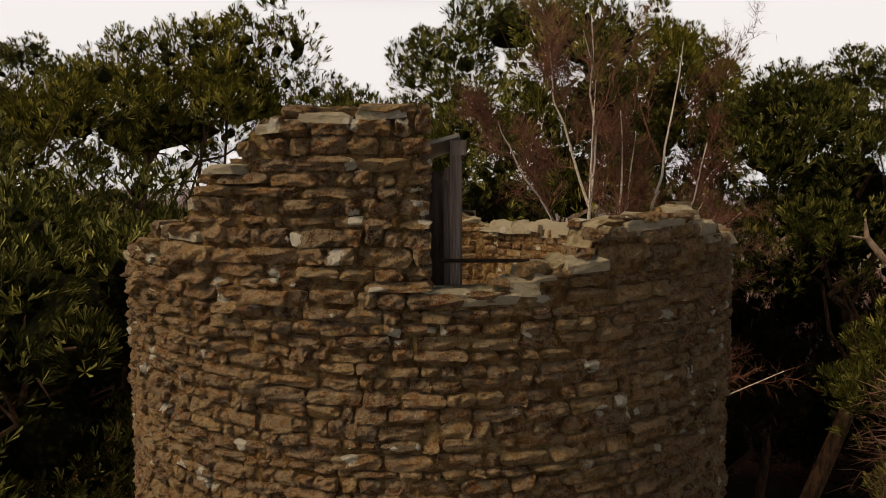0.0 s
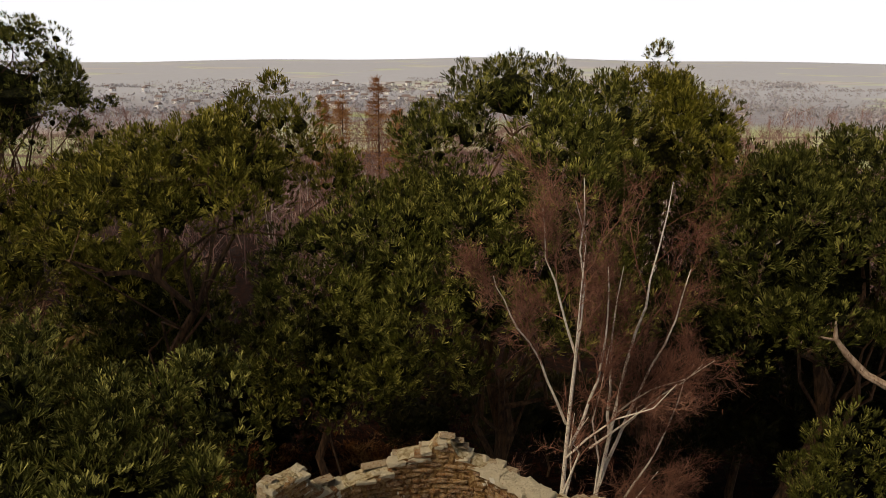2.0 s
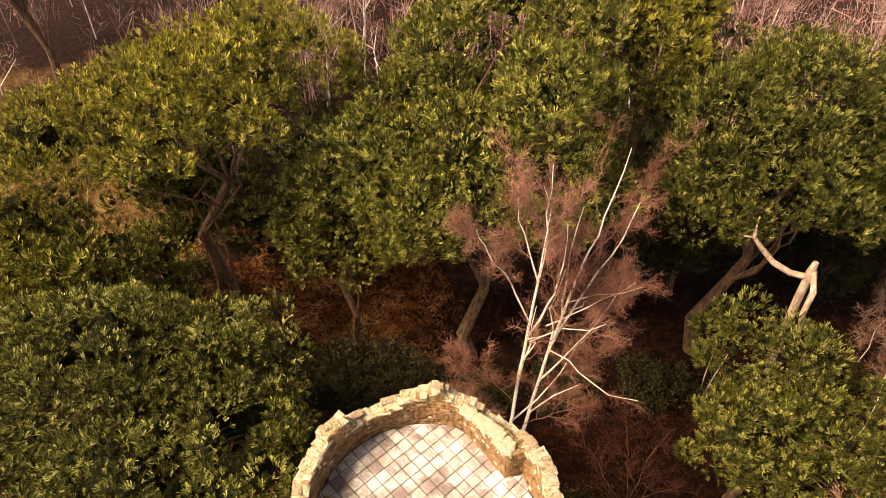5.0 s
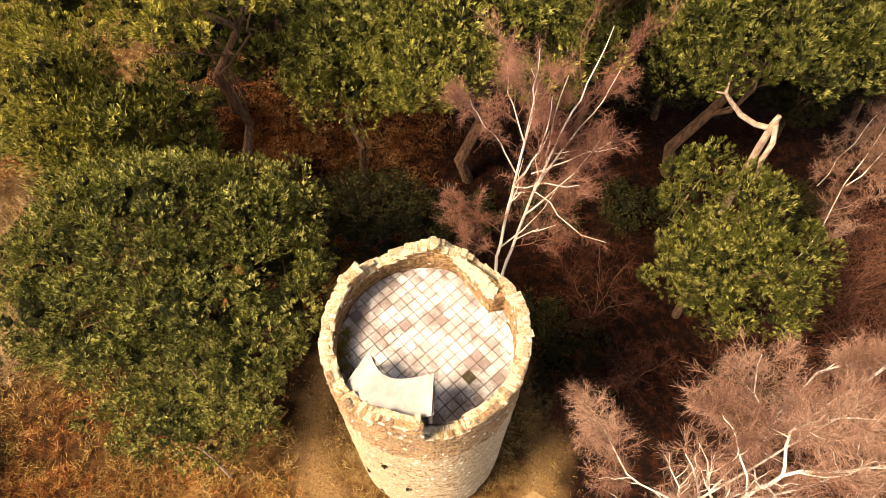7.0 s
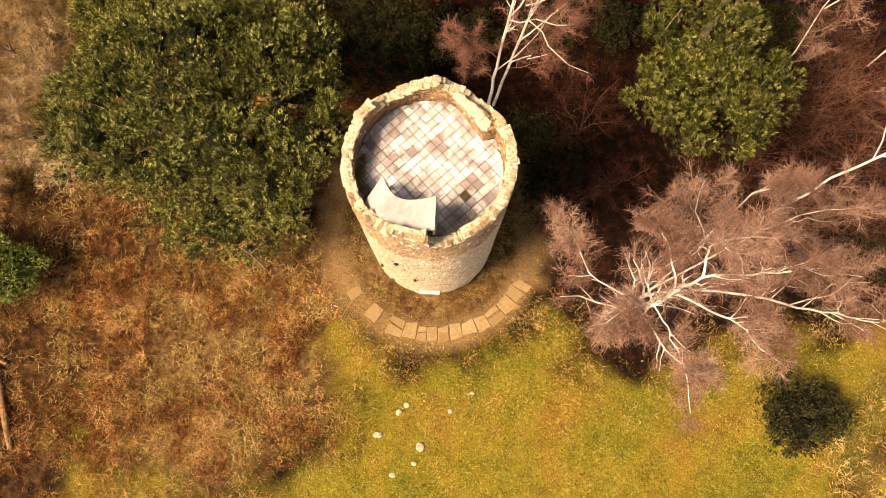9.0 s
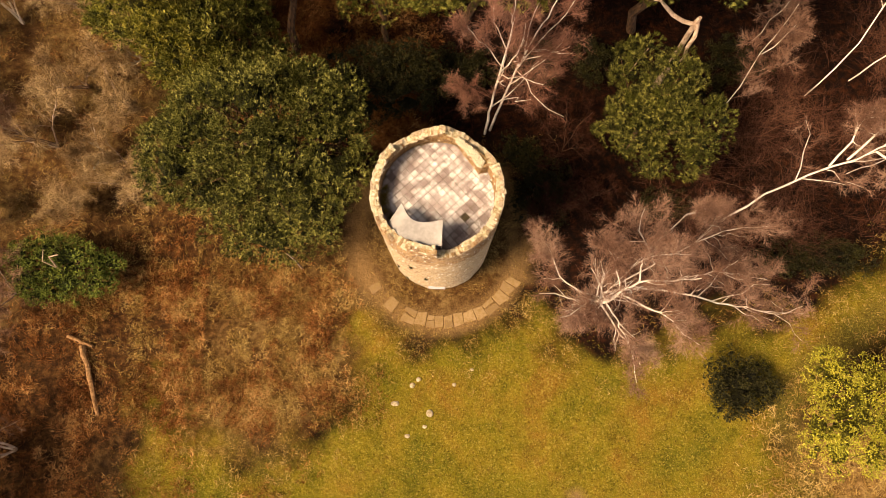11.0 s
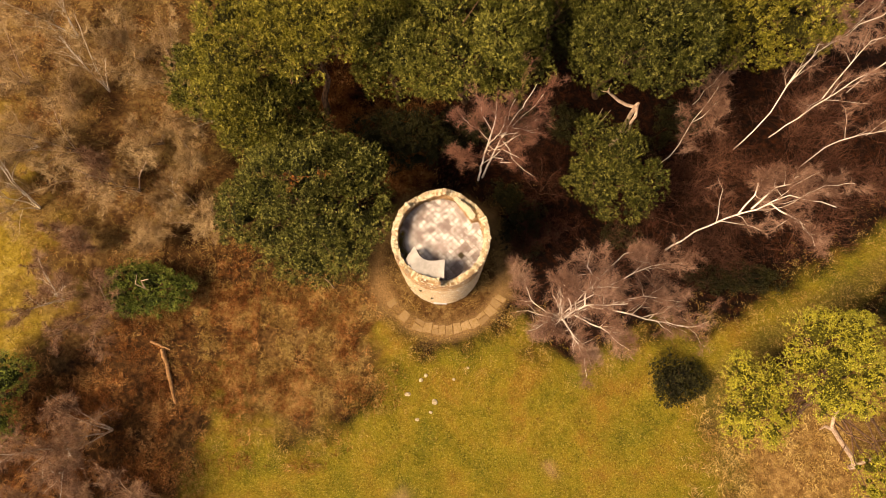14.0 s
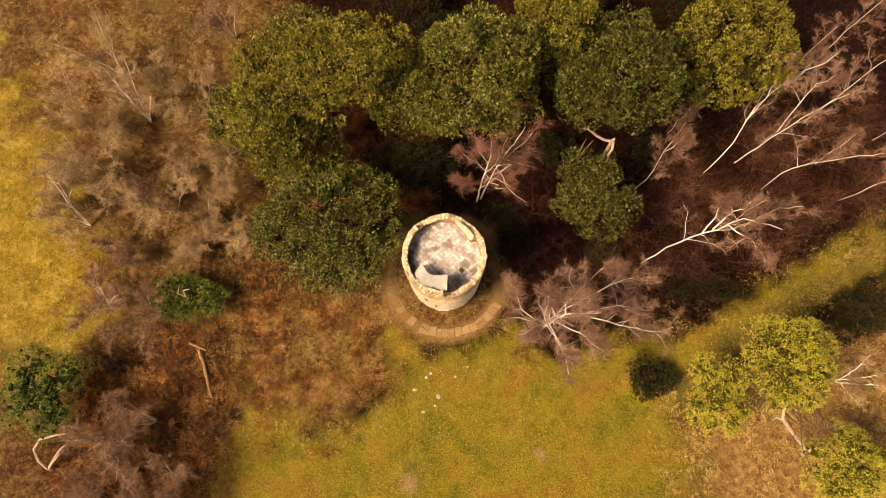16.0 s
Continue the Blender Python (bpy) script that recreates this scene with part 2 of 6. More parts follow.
# ---- mesh helpers ----
class Soup:
    """Collects vertices and polygons of one mesh."""

    def __init__(self):
        self.v, self.f, self.n = [], [], 0

    def add(self, verts, faces):
        verts, faces = np.asarray(verts, dtype=np.float32).reshape(-1, 3), np.asarray(faces, dtype=np.int32)
        self.v.append(verts)
        self.f.append(faces + self.n)
        self.n += len(verts)

    def mesh(self, name, smooth=False):
        me = bpy.data.meshes.new(name)
        v = np.concatenate(self.v)
        me.vertices.add(len(v))
        me.vertices.foreach_set("co", v.ravel())
        loops = np.concatenate([f.ravel() for f in self.f])
        sizes = np.concatenate([np.full(len(f), f.shape[1], dtype=np.int32) for f in self.f])
        me.loops.add(len(loops))
        me.loops.foreach_set("vertex_index", loops)
        me.polygons.add(len(sizes))
        me.polygons.foreach_set("loop_start", np.concatenate([[0], np.cumsum(sizes)[:-1]]).astype(np.int32))
        me.polygons.foreach_set("use_smooth", np.full(len(sizes), smooth))
        me.update(calc_edges=True)
        return me


def part(name, data, material, parent=None, label="", at=None):
    """One mesh object, from a Soup or a ready mesh, under a thing."""
    smooth = False
    me = data.mesh(name, smooth) if isinstance(data, Soup) else data
    if not me.materials:
        me.materials.append(material)
    ob = new(name, me)
    ob.parent = parent
    if at is not None:
        ob.matrix_basis = at
    return tagged(ob, label)


def thing(name, place, label, category, group="", kind=""):
    ob = new(name)
    ob.location = place
    ob.empty_display_size = 0.3
    return tagged(ob, label, category, group, kind)


def tube(soup, pts, radii, sides=6, rng=None, rough=0.0):
    """A tapered tube along a bent line."""
    pts, radii = np.asarray(pts, dtype=float), np.asarray(radii, dtype=float)
    k = len(pts)
    way = np.gradient(pts, axis=0)
    way /= np.linalg.norm(way, axis=1, keepdims=True) + 1e-9
    ref = np.array([0.31, 0.95, 0.05]) if abs(way[0][2]) > 0.7 else np.array([0.0, 0.1, 1.0])
    a = np.cross(way, ref)
    a /= np.linalg.norm(a, axis=1, keepdims=True) + 1e-9
    b = np.cross(way, a)
    ang = np.linspace(0, 2 * np.pi, sides, endpoint=False)
    r = np.repeat(radii[:, None], sides, axis=1)
    if rough and rng is not None:
        r = r * (1 + rough * rng.normal(size=r.shape))
    v = pts[:, None] + r[..., None] * (np.cos(ang)[None, :, None] * a[:, None] + np.sin(ang)[None, :, None] * b[:, None])
    i = np.arange(sides)
    j = (i + 1) % sides
    f = [np.stack([s * sides + i, s * sides + j, (s + 1) * sides + j, (s + 1) * sides + i], axis=1) for s in range(k - 1)]
    soup.add(v.reshape(-1, 3), np.concatenate(f))
    soup.f.append(np.array([[soup.n - sides + q for q in range(sides)]], dtype=np.int32))
    soup.f.append(np.array([[soup.n - k * sides + q for q in reversed(range(sides))]], dtype=np.int32))


def spikes(soup, base, way, length, width, rng):
    """Thin three-sided spikes: twigs, stalks."""
    n = len(base)
    side = np.cross(way, rng.normal(size=(n, 3)))
    side /= np.linalg.norm(side, axis=1, keepdims=True) + 1e-9
    other = np.cross(way, side)
    w = np.broadcast_to(np.asarray(width, dtype=float), (n,))[:, None]
    tip = base + way * np.broadcast_to(np.asarray(length, dtype=float), (n,))[:, None]
    v = np.stack([base + side * w, base - 0.5 * side * w + 0.87 * other * w, base - 0.5 * side * w - 0.87 * other * w, tip], axis=1)
    o = 4 * np.arange(n)[:, None]
    soup.add(v.reshape(-1, 3), np.concatenate([o + [0, 1, 3], o + [1, 2, 3], o + [2, 0, 3]]))


def blades(soup, base, way, length, width, rng, fold=0.25, facing=None):
    """Folded, pointed leaves or needle bundles: two triangles each."""
    n = len(base)
    side = np.cross(way, rng.normal(size=(n, 3)) if facing is None else facing + 0.35 * rng.normal(size=(n, 3)))
    side /= np.linalg.norm(side, axis=1, keepdims=True) + 1e-9
    up = np.cross(side, way)
    length = np.broadcast_to(np.asarray(length, dtype=float), (n,))[:, None]
    w = np.broadcast_to(np.asarray(width, dtype=float), (n,))[:, None]
    mid = base + way * length * 0.55
    v = np.stack([base, mid + side * w + up * w * fold, base + way * length, mid - side * w + up * w * fold], axis=1)
    o = 4 * np.arange(n)[:, None]
    soup.add(v.reshape(-1, 3), np.concatenate([o + [0, 1, 2], o + [0, 2, 3]]))


def unit(v):
    return v / (np.linalg.norm(v, axis=-1, keepdims=True) + 1e-9)


def lump(p, freq, seed):
    """Smooth cheap noise in -1..1 at the rows of p."""
    q = p * freq + seed * 3.7
    return (np.sin(q[:, 0] + 1.7 * np.sin(q[:, 1] * 0.9)) + np.sin(q[:, 1] * 1.1 + 1.3 * np.sin(q[:, 2])) + np.sin(q[:, 2] * 1.2 + 1.9 * np.sin(q[:, 0] * 0.8))) / 3


def crown_points(lobes, density, rng, low=-0.45, gap=-0.6, seed=0):
    """Clump centres and outward ways over a set of ellipsoid lobes (cx, cy, cz, rx, ry, rz)."""
    out_p, out_n = [], []
    for i, (cx, cy, cz, rx, ry, rz) in enumerate(lobes):
        n = 5 + int(density * 42.0 * (((rx * ry) ** 1.6 + (rx * rz) ** 1.6 + (ry * rz) ** 1.6) / 3) ** 0.625)
        turn = 2.39996 * np.arange(n) + rng.random() * 6
        lat = 1 - 2 * (np.arange(n) + 0.5) / n
        d = np.stack([np.sqrt(1 - lat * lat) * np.cos(turn), np.sqrt(1 - lat * lat) * np.sin(turn), lat], axis=1)
        d = unit(d + rng.normal(size=(n, 3)) * 0.7 / math.sqrt(n))
        d = d[d[:, 2] > low]
        swell = 1 + 0.22 * lump(d, 4.0, seed + i) + 0.08 * rng.normal(size=len(d))
        p = np.array([cx, cy, cz]) + d * np.array([rx, ry, rz]) * swell[:, None]
        keep = lump(p, 2.4, seed + 11 + i) > gap
        for j, o in enumerate(lobes):
            if j != i:
                keep &= (((p - np.array(o[:3])) / (np.array(o[3:]) * 0.88)) ** 2).sum(axis=1) > 1
        out_p.append(p[keep])
        out_n.append(unit(d / np.array([rx, ry, rz]))[keep])
    return np.concatenate(out_p), np.concatenate(out_n)


def needles(soup, base, way, length, width, rng):
    """Single pointed needle bundles."""
    n = len(base)
    side = unit(np.cross(way, rng.normal(size=(n, 3))))
    w = np.broadcast_to(np.asarray(width, dtype=float), (n,))[:, None]
    v = np.stack([base + side * w, base - side * w, base + way * np.broadcast_to(np.asarray(length, dtype=float), (n,))[:, None]], axis=1)
    soup.add(v.reshape(-1, 3), 3 * np.arange(n)[:, None] + [0, 1, 2])


def rosettes(soup, base, axis, length, width, rng, petals):
    """Shuttlecocks of needles at the shoots' ends: wedges that share one foot."""
    n = len(base)
    u = unit(np.cross(axis, rng.normal(size=(n, 3))))
    v = np.cross(axis, u)
    turn = (np.arange(petals)[None] + 0.7 * rng.random((n, petals))) * 2 * np.pi / petals
    ring = np.cos(turn)[..., None] * u[:, None] + np.sin(turn)[..., None] * v[:, None]
    flat = -np.sin(turn)[..., None] * u[:, None] + np.cos(turn)[..., None] * v[:, None]
    open_ = 0.2 + 0.55 * rng.random((n, petals, 1))
    way = unit(axis[:, None] + ring * open_)
    ln = np.broadcast_to(np.asarray(length, dtype=float), (n,))[:, None, None] * (0.75 + 0.5 * rng.random((n, petals, 1)))
    tip = base[:, None] + way * ln
    side = flat * width * (0.7 + 0.6 * rng.random((n, petals, 1)))
    pts = np.concatenate([base[:, None], tip + side, tip - side - way * ln * 0.12], axis=1)
    q = np.arange(petals)
    f = np.stack([np.zeros(petals, dtype=int), 1 + q, 1 + petals + q], axis=1)
    soup.add(pts.reshape(-1, 3), ((1 + 2 * petals) * np.arange(n)[:, None, None] + f[None]).reshape(-1, 3))


def foliage(soup, heart, p, n, rng, pad=0.6, tufts=26, leaves=6, length=0.13, width=0.016, up=0.6, broad=False):
    """Rounded pads at the points p that face n, each set with tufts of needles or leaves over a dark heart."""
    m = len(p)
    p = p + n * pad * np.clip(0.28 * rng.normal(size=(m, 1)), -0.4, 0.35)
    axis = unit(n + [0, 0, up] + 0.3 * rng.normal(size=(m, 3)))
    size = pad * (0.5 + 0.85 * rng.random((m, 1, 1)) ** 1.3)
    u = unit(np.cross(axis, [0.3, 0.5, 0.81]))
    v = np.cross(axis, u)
    lat = 1 - 1.5 * (np.arange(tufts) + 0.5) / tufts
    turn = 2.39996 * np.arange(tufts)[None] + 6.3 * rng.random((m, 1))
    q = np.sqrt(1 - lat * lat)
    d = lat[None, :, None] * axis[:, None] + q[None, :, None] * (np.cos(turn)[..., None] * u[:, None] + np.sin(turn)[..., None] * v[:, None])
    d = unit(d + 0.2 * rng.normal(size=d.shape))
    seat = p[:, None] - axis[:, None] * size * 0.55
    tp = (seat + d * size * (0.72 + 0.36 * rng.random((m, tufts, 1)))).reshape(-1, 3)
    tn = unit(d * 0.6 + [0, 0, 0.68]).reshape(-1, 3)
    k = len(tp)
    if broad:
        w = unit(tn[:, None] * 0.6 + 0.62 * rng.normal(size=(k, leaves, 3)))
        b = tp[:, None] - tn[:, None] * length * 0.35 + rng.normal(size=(k, leaves, 3)) * length * 0.25
        ln = length * (0.7 + 0.55 * rng.random((k, 1)) + 0.2 * rng.random((k, leaves)))
        blades(soup, b.reshape(-1, 3), w.reshape(-1, 3), ln.ravel(), width * (0.75 + 0.5 * rng.random(k * leaves)), rng, 0.25, np.repeat(tn, leaves, axis=0))
    else:
        grow = unit(tn + 0.2 * rng.normal(size=(k, 3)))
        rosettes(soup, tp - grow * length * 0.3, grow, length * (0.65 + 0.7 * rng.random(k)), width, rng, leaves)
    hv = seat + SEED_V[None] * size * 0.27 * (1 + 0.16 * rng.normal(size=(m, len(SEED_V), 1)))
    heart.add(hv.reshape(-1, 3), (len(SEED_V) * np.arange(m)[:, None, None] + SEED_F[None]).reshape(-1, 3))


def bend(a, b, rng, k=5, sag=0.08):
    """A slightly crooked line from a to b."""
    a, b = np.asarray(a, dtype=float), np.asarray(b, dtype=float)
    t = np.linspace(0, 1, k)[:, None]
    d = np.linalg.norm(b - a)
    off = rng.normal(size=(k, 3)) * sag * d * np.sin(np.pi * t)
    off[:, 2] += np.sin(np.pi * t[:, 0]) * sag * d * 0.5
    return a + (b - a) * t + off


def ball_arrays(fine=2):
    bm = bmesh.new()
    bmesh.ops.create_icosphere(bm, subdivisions=fine, radius=1)
    v = np.array([p.co[:] for p in bm.verts])
    f = np.array([[p.index for p in t.verts] for t in bm.faces])
    bm.free()
    return v, f


BALL_V, BALL_F = ball_arrays()
SEED_V, SEED_F = ball_arrays(1)


def evergreen(name, place, lobes, label, category, leaf, seed, density=1.0, trunk_r=0.2, kind="pine", gap=-0.55, low=-0.45, lean=(0.0, 0.0), stems=1, group=""):
    """A tree or bush with a leafy crown: trunk with limbs, and a crown of many small leaves."""
    rng = np.random.default_rng(seed)
    ob = thing(name, place, label, category, group)
    lob = np.array(lobes, dtype=float)
    wood = Soup()
    for s in range(stems):
        foot = np.array([0.0, 0, -0.15]) + (rng.normal(size=3) * [0.3, 0.3, 0] if s else 0)
        line = bend(foot, [lob[0, 0] + lean[0], lob[0, 1] + lean[1], lob[0, 2] + 0.3 * lob[0, 5]], rng, 7, 0.035)
        tube(wood, line, np.linspace(trunk_r, trunk_r * 0.35, 7), 8, rng, 0.06)
        for l in lob:
            for q in range(1 if kind != "pine" or rng.random() < 0.5 else 0):
                start = line[2 + int(rng.integers(0, 4))]
                d = unit(rng.normal(size=3))
                end = l[:3] + d * l[3:] * 0.75
                pts = bend(start, end, rng, 6, 0.07)
                tube(wood, pts, np.linspace(trunk_r * (0.42 if rng.random() < 0.3 else 0.25), 0.015, 6), 5, rng, 0.05)
                for _ in range(2):
                    at = pts[int(rng.integers(2, 5))]
                    tube(wood, bend(at, at + unit(rng.normal(size=3)) * l[3:] * 0.4, rng, 4, 0.08), np.linspace(trunk_r * 0.16, 0.008, 4), 4)
    part("trunk", wood, PINE_BARK, ob)
    thin = {"pine": 0.265, "far": 0.25, "near": 0.30, "oak": 0.36, "bush": 0.8}[kind]
    p, n = crown_points(lobes, density * thin, rng, low, gap, seed)
    crown, inner = Soup(), Soup()
    if kind == "pine":
        foliage(crown, inner, p, n, rng, 0.66, 58, 7, 0.20, 0.0165, 0.6)
    elif kind == "near":
        foliage(crown, inner, p, n, rng, 0.58, 60, 7, 0.165, 0.0145, 0.6)
    elif kind == "far":
        foliage(crown, inner, p, n, rng, 0.70, 40, 6, 0.26, 0.026, 0.6)
    elif kind == "oak":
        foliage(crown, inner, p, n, rng, 0.62, 34, 4, 0.12, 0.024, 0.4, True)
    else:
        foliage(crown, inner, p, n, rng, 0.45, 16, 5, 0.14, 0.028, 0.4, True)
    # solid lumps added inside the crown: they block light and show painted shade
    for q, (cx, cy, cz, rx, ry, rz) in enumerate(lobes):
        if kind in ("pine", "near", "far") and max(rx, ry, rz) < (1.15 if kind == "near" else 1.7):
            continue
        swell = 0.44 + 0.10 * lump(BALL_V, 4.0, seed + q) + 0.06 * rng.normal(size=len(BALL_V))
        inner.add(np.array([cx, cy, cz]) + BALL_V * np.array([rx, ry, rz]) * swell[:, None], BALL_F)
    part("inner_foliage", inner, HEART.get(leaf.name, SHADE_FOLIAGE), ob, "solid lumps inside the crown, coloured as shaded foliage")
    part("crown", crown, leaf, ob)
    return ob


def branch(soup, twigs, line, r0, r1, rng, depth, reach, spread, twig_n, droop, limit, tw, fine=0.008, foot=0.32):
    """One limb along a line, then its side limbs and twigs."""
    k = len(line)
    tube(soup if r0 > fine else twigs, line, np.linspace(r0, r1, k), 6 if r0 > 0.04 else 4, rng, 0.04)
    way = unit(np.gradient(line, axis=0))
    if depth <= limit:
        m = twig_n
        t = (0.15 + 0.85 * rng.random(m)) * (k - 1)
        i = np.minimum(t.astype(int), k - 2)
        b = line[i] + (line[i + 1] - line[i]) * (t - i)[:, None]
        w = unit(way[i] * 0.9 + 0.6 * rng.normal(size=(m, 3)) + [0, 0, 0.2 - droop])
        ln = 0.18 + 0.3 * rng.random(m)
        needles(twigs, b, w, ln, tw * 1.2, rng)
        for _ in range(2):
            at = 0.3 + 0.7 * rng.random((m, 1))
            b2 = b + w * ln[:, None] * at
            w2 = unit(w * 0.8 + 0.65 * rng.normal(size=(m, 3)) + [0, 0, -droop])
            needles(twigs, b2, w2, 0.10 + 0.22 * rng.random(m), tw * 0.9, rng)
    if depth > 0:
        total = np.linalg.norm(line[-1] - line[0])
        for q in range(reach):
            low = foot if depth >= 2 else 0.2
            t = low + (0.96 - low) * (q + rng.random()) / reach
            i = min(int(t * (k - 1)), k - 2)
            at = line[i] + (line[i + 1] - line[i]) * (t * (k - 1) - i)
            w = unit(way[i] * 0.85 + spread * rng.normal(size=3) + [0, 0, 0.25])
            ln = total * (0.14 + 0.16 * rng.random()) * (1.25 - 0.7 * t) + 0.3
            rr = min((r0 + (r1 - r0) * t) * 0.62, 0.045)
            branch(soup, twigs, bend(at, at + w * ln, rng, 5, 0.05), rr, max(rr * 0.22, 0.003), rng, depth - 1, max(reach - 3, 4), spread, twig_n, droop, limit, tw, fine, foot)


def bare_tree(name, place, stems, label, category, seed, bark, twig, reach=7, depth=2, spread=0.55, twig_n=26, droop=0.15, limit=1, group="", tw=0.0055, crook=0.05, fine_r=0.008, foot=0.32):
    """A leafless tree: stems are lists of (line, foot radius, tip radius), relative to the foot."""
    rng = np.random.default_rng(seed)
    ob = thing(name, place, label, category, group)
    wood, fine = Soup(), Soup()
    for line, r0, r1 in stems:
        pts = np.asarray(line, dtype=float)
        full = np.concatenate([2 * pts[:1] - pts[1:2], pts, 2 * pts[-1:] - pts[-2:-1]])
        u = np.linspace(0, 1, 4)[:-1, None]
        bits = [0.5 * (2 * b + (c - a) * u + (2 * a - 5 * b + 4 * c - d) * u * u + (3 * b - a - 3 * c + d) * u ** 3) for a, b, c, d in zip(full, full[1:], full[2:], full[3:])]
        pts = np.concatenate(bits + [pts[-1:]])
        pts[1:-1] += rng.normal(size=(len(pts) - 2, 3)) * crook * 0.6
        branch(wood, fine, pts, r0, r1, rng, depth, reach, spread, twig_n, droop, limit, tw, fine_r, foot)
    part("trunk", wood, bark, ob)
    part("twig_crown", fine, twig, ob)
    return ob


# ---- ground: one sheet, flat round the tower, falling to a valley with hills beyond ----
TC = (-0.12, 7.42)                     # tower's centre
CLEARING = [(-5, 3), (-4.3, 0), (-6, -3.2), (-10, -5.8), (-13, -5), (-15.5, -2), (-16.5, -1), (-16.8, -4), (-17.8, -8), (-19, -14), (20, -14), (22, -9), (20, -4), (24, 1), (31, 5), (40, 10), (40, 13), (30, 8), (22, 3.5), (16, 2), (11, 0), (6.5, 1.5), (5.5, 3), (3.5, 1.5), (-1, 1)]
MEADOW = [(-32, 12), (-30.5, 6), (-31.5, 0), (-60, -2), (-70, 20), (-48, 34), (-38, 22)]
BRACKEN_BED = [(-24, 5.0), (-14, 7.0), (-5.6, 6.4), (-4.6, 2), (-5.2, -1.5), (-7.5, -4), (-11.5, -5.9), (-15, -4.6), (-17.5, -1), (-20, 2)]
BRACKEN_LEFT = [(-32, -2), (-22, 2.5), (-20.2, -4), (-22, -10), (-32, -12)]
THICKET = [(-40, 36), (-14, 33), (-13.5, 13), (-16, 6), (-24, 5), (-30, 7), (-34, 14)]
LEAF_LITTER = [(-13.0, 8), (-13.5, 2), (-16.5, -2), (-18.5, -6), (-18.5, -14), (-34, -16), (-34, -2), (-24, 3), (-21, 9), (-16, 11)]
EAST_BANK = [(17, -16), (19.5, -4), (24, -0.5), (34, 4), (60, 10), (60, -30), (18, -30)]
WEST_SCRUB = [(-70, -30), (-18, -30), (-18.5, -12), (-17, -4), (-15, 6), (-15, 30), (-18, 44), (-70, 50)]
WOOD_NORTH = [(-14, 12), (-4, 11.5), (5, 10.5), (8, 6), (9, 8), (20, 7), (38, 14), (45, 34), (-16, 34)]


def inside(poly, x, y):
    """Signed distance to a polygon, positive inside, for arrays."""
    x, y = np.asarray(x, dtype=float), np.asarray(y, dtype=float)
    best, odd = np.full(x.shape, 1e9), np.zeros(x.shape, dtype=bool)
    for (ax, ay), (bx, by) in zip(poly, poly[1:] + poly[:1]):
        dx, dy = bx - ax, by - ay
        t = np.clip(((x - ax) * dx + (y - ay) * dy) / (dx * dx + dy * dy), 0, 1)
        best = np.minimum(best, np.hypot(x - ax - t * dx, y - ay - t * dy))
        if ay != by:
            odd ^= ((ay > y) != (by > y)) & (x < dx * (y - ay) / dy + ax)
    return np.where(odd, best, -best)


def along(line, x, y):
    best = np.full(np.shape(x), 1e9)
    for (ax, ay), (bx, by) in zip(line, line[1:]):
        dx, dy = bx - ax, by - ay
        t = np.clip(((x - ax) * dx + (y - ay) * dy) / (dx * dx + dy * dy), 0, 1)
        best = np.minimum(best, np.hypot(x - ax - t * dx, y - ay - t * dy))
    return best


def smooth(a, b, v):
    t = np.clip((v - a) / (b - a), 0, 1)
    return t * t * (3 - 2 * t)


def height(x, y):
    """Height of the land."""
    r = np.hypot(x, y - 7)
    z = -62 * smooth(55, 620, r) + 46 * smooth(1300, 3300, r) * (0.75 + 0.25 * np.sin(x / 700 + 1.1) + 0.12 * np.sin(x / 260))
    near = 0.07 * np.sin(x * 0.45 + 1) * np.sin(y * 0.38) + 0.03 * np.sin(x * 1.3) * np.sin(y * 1.1 + 2)
    return z + near * smooth(5, 8, np.hypot(x - TC[0], y - TC[1])) * (1 - smooth(60, 120, r))


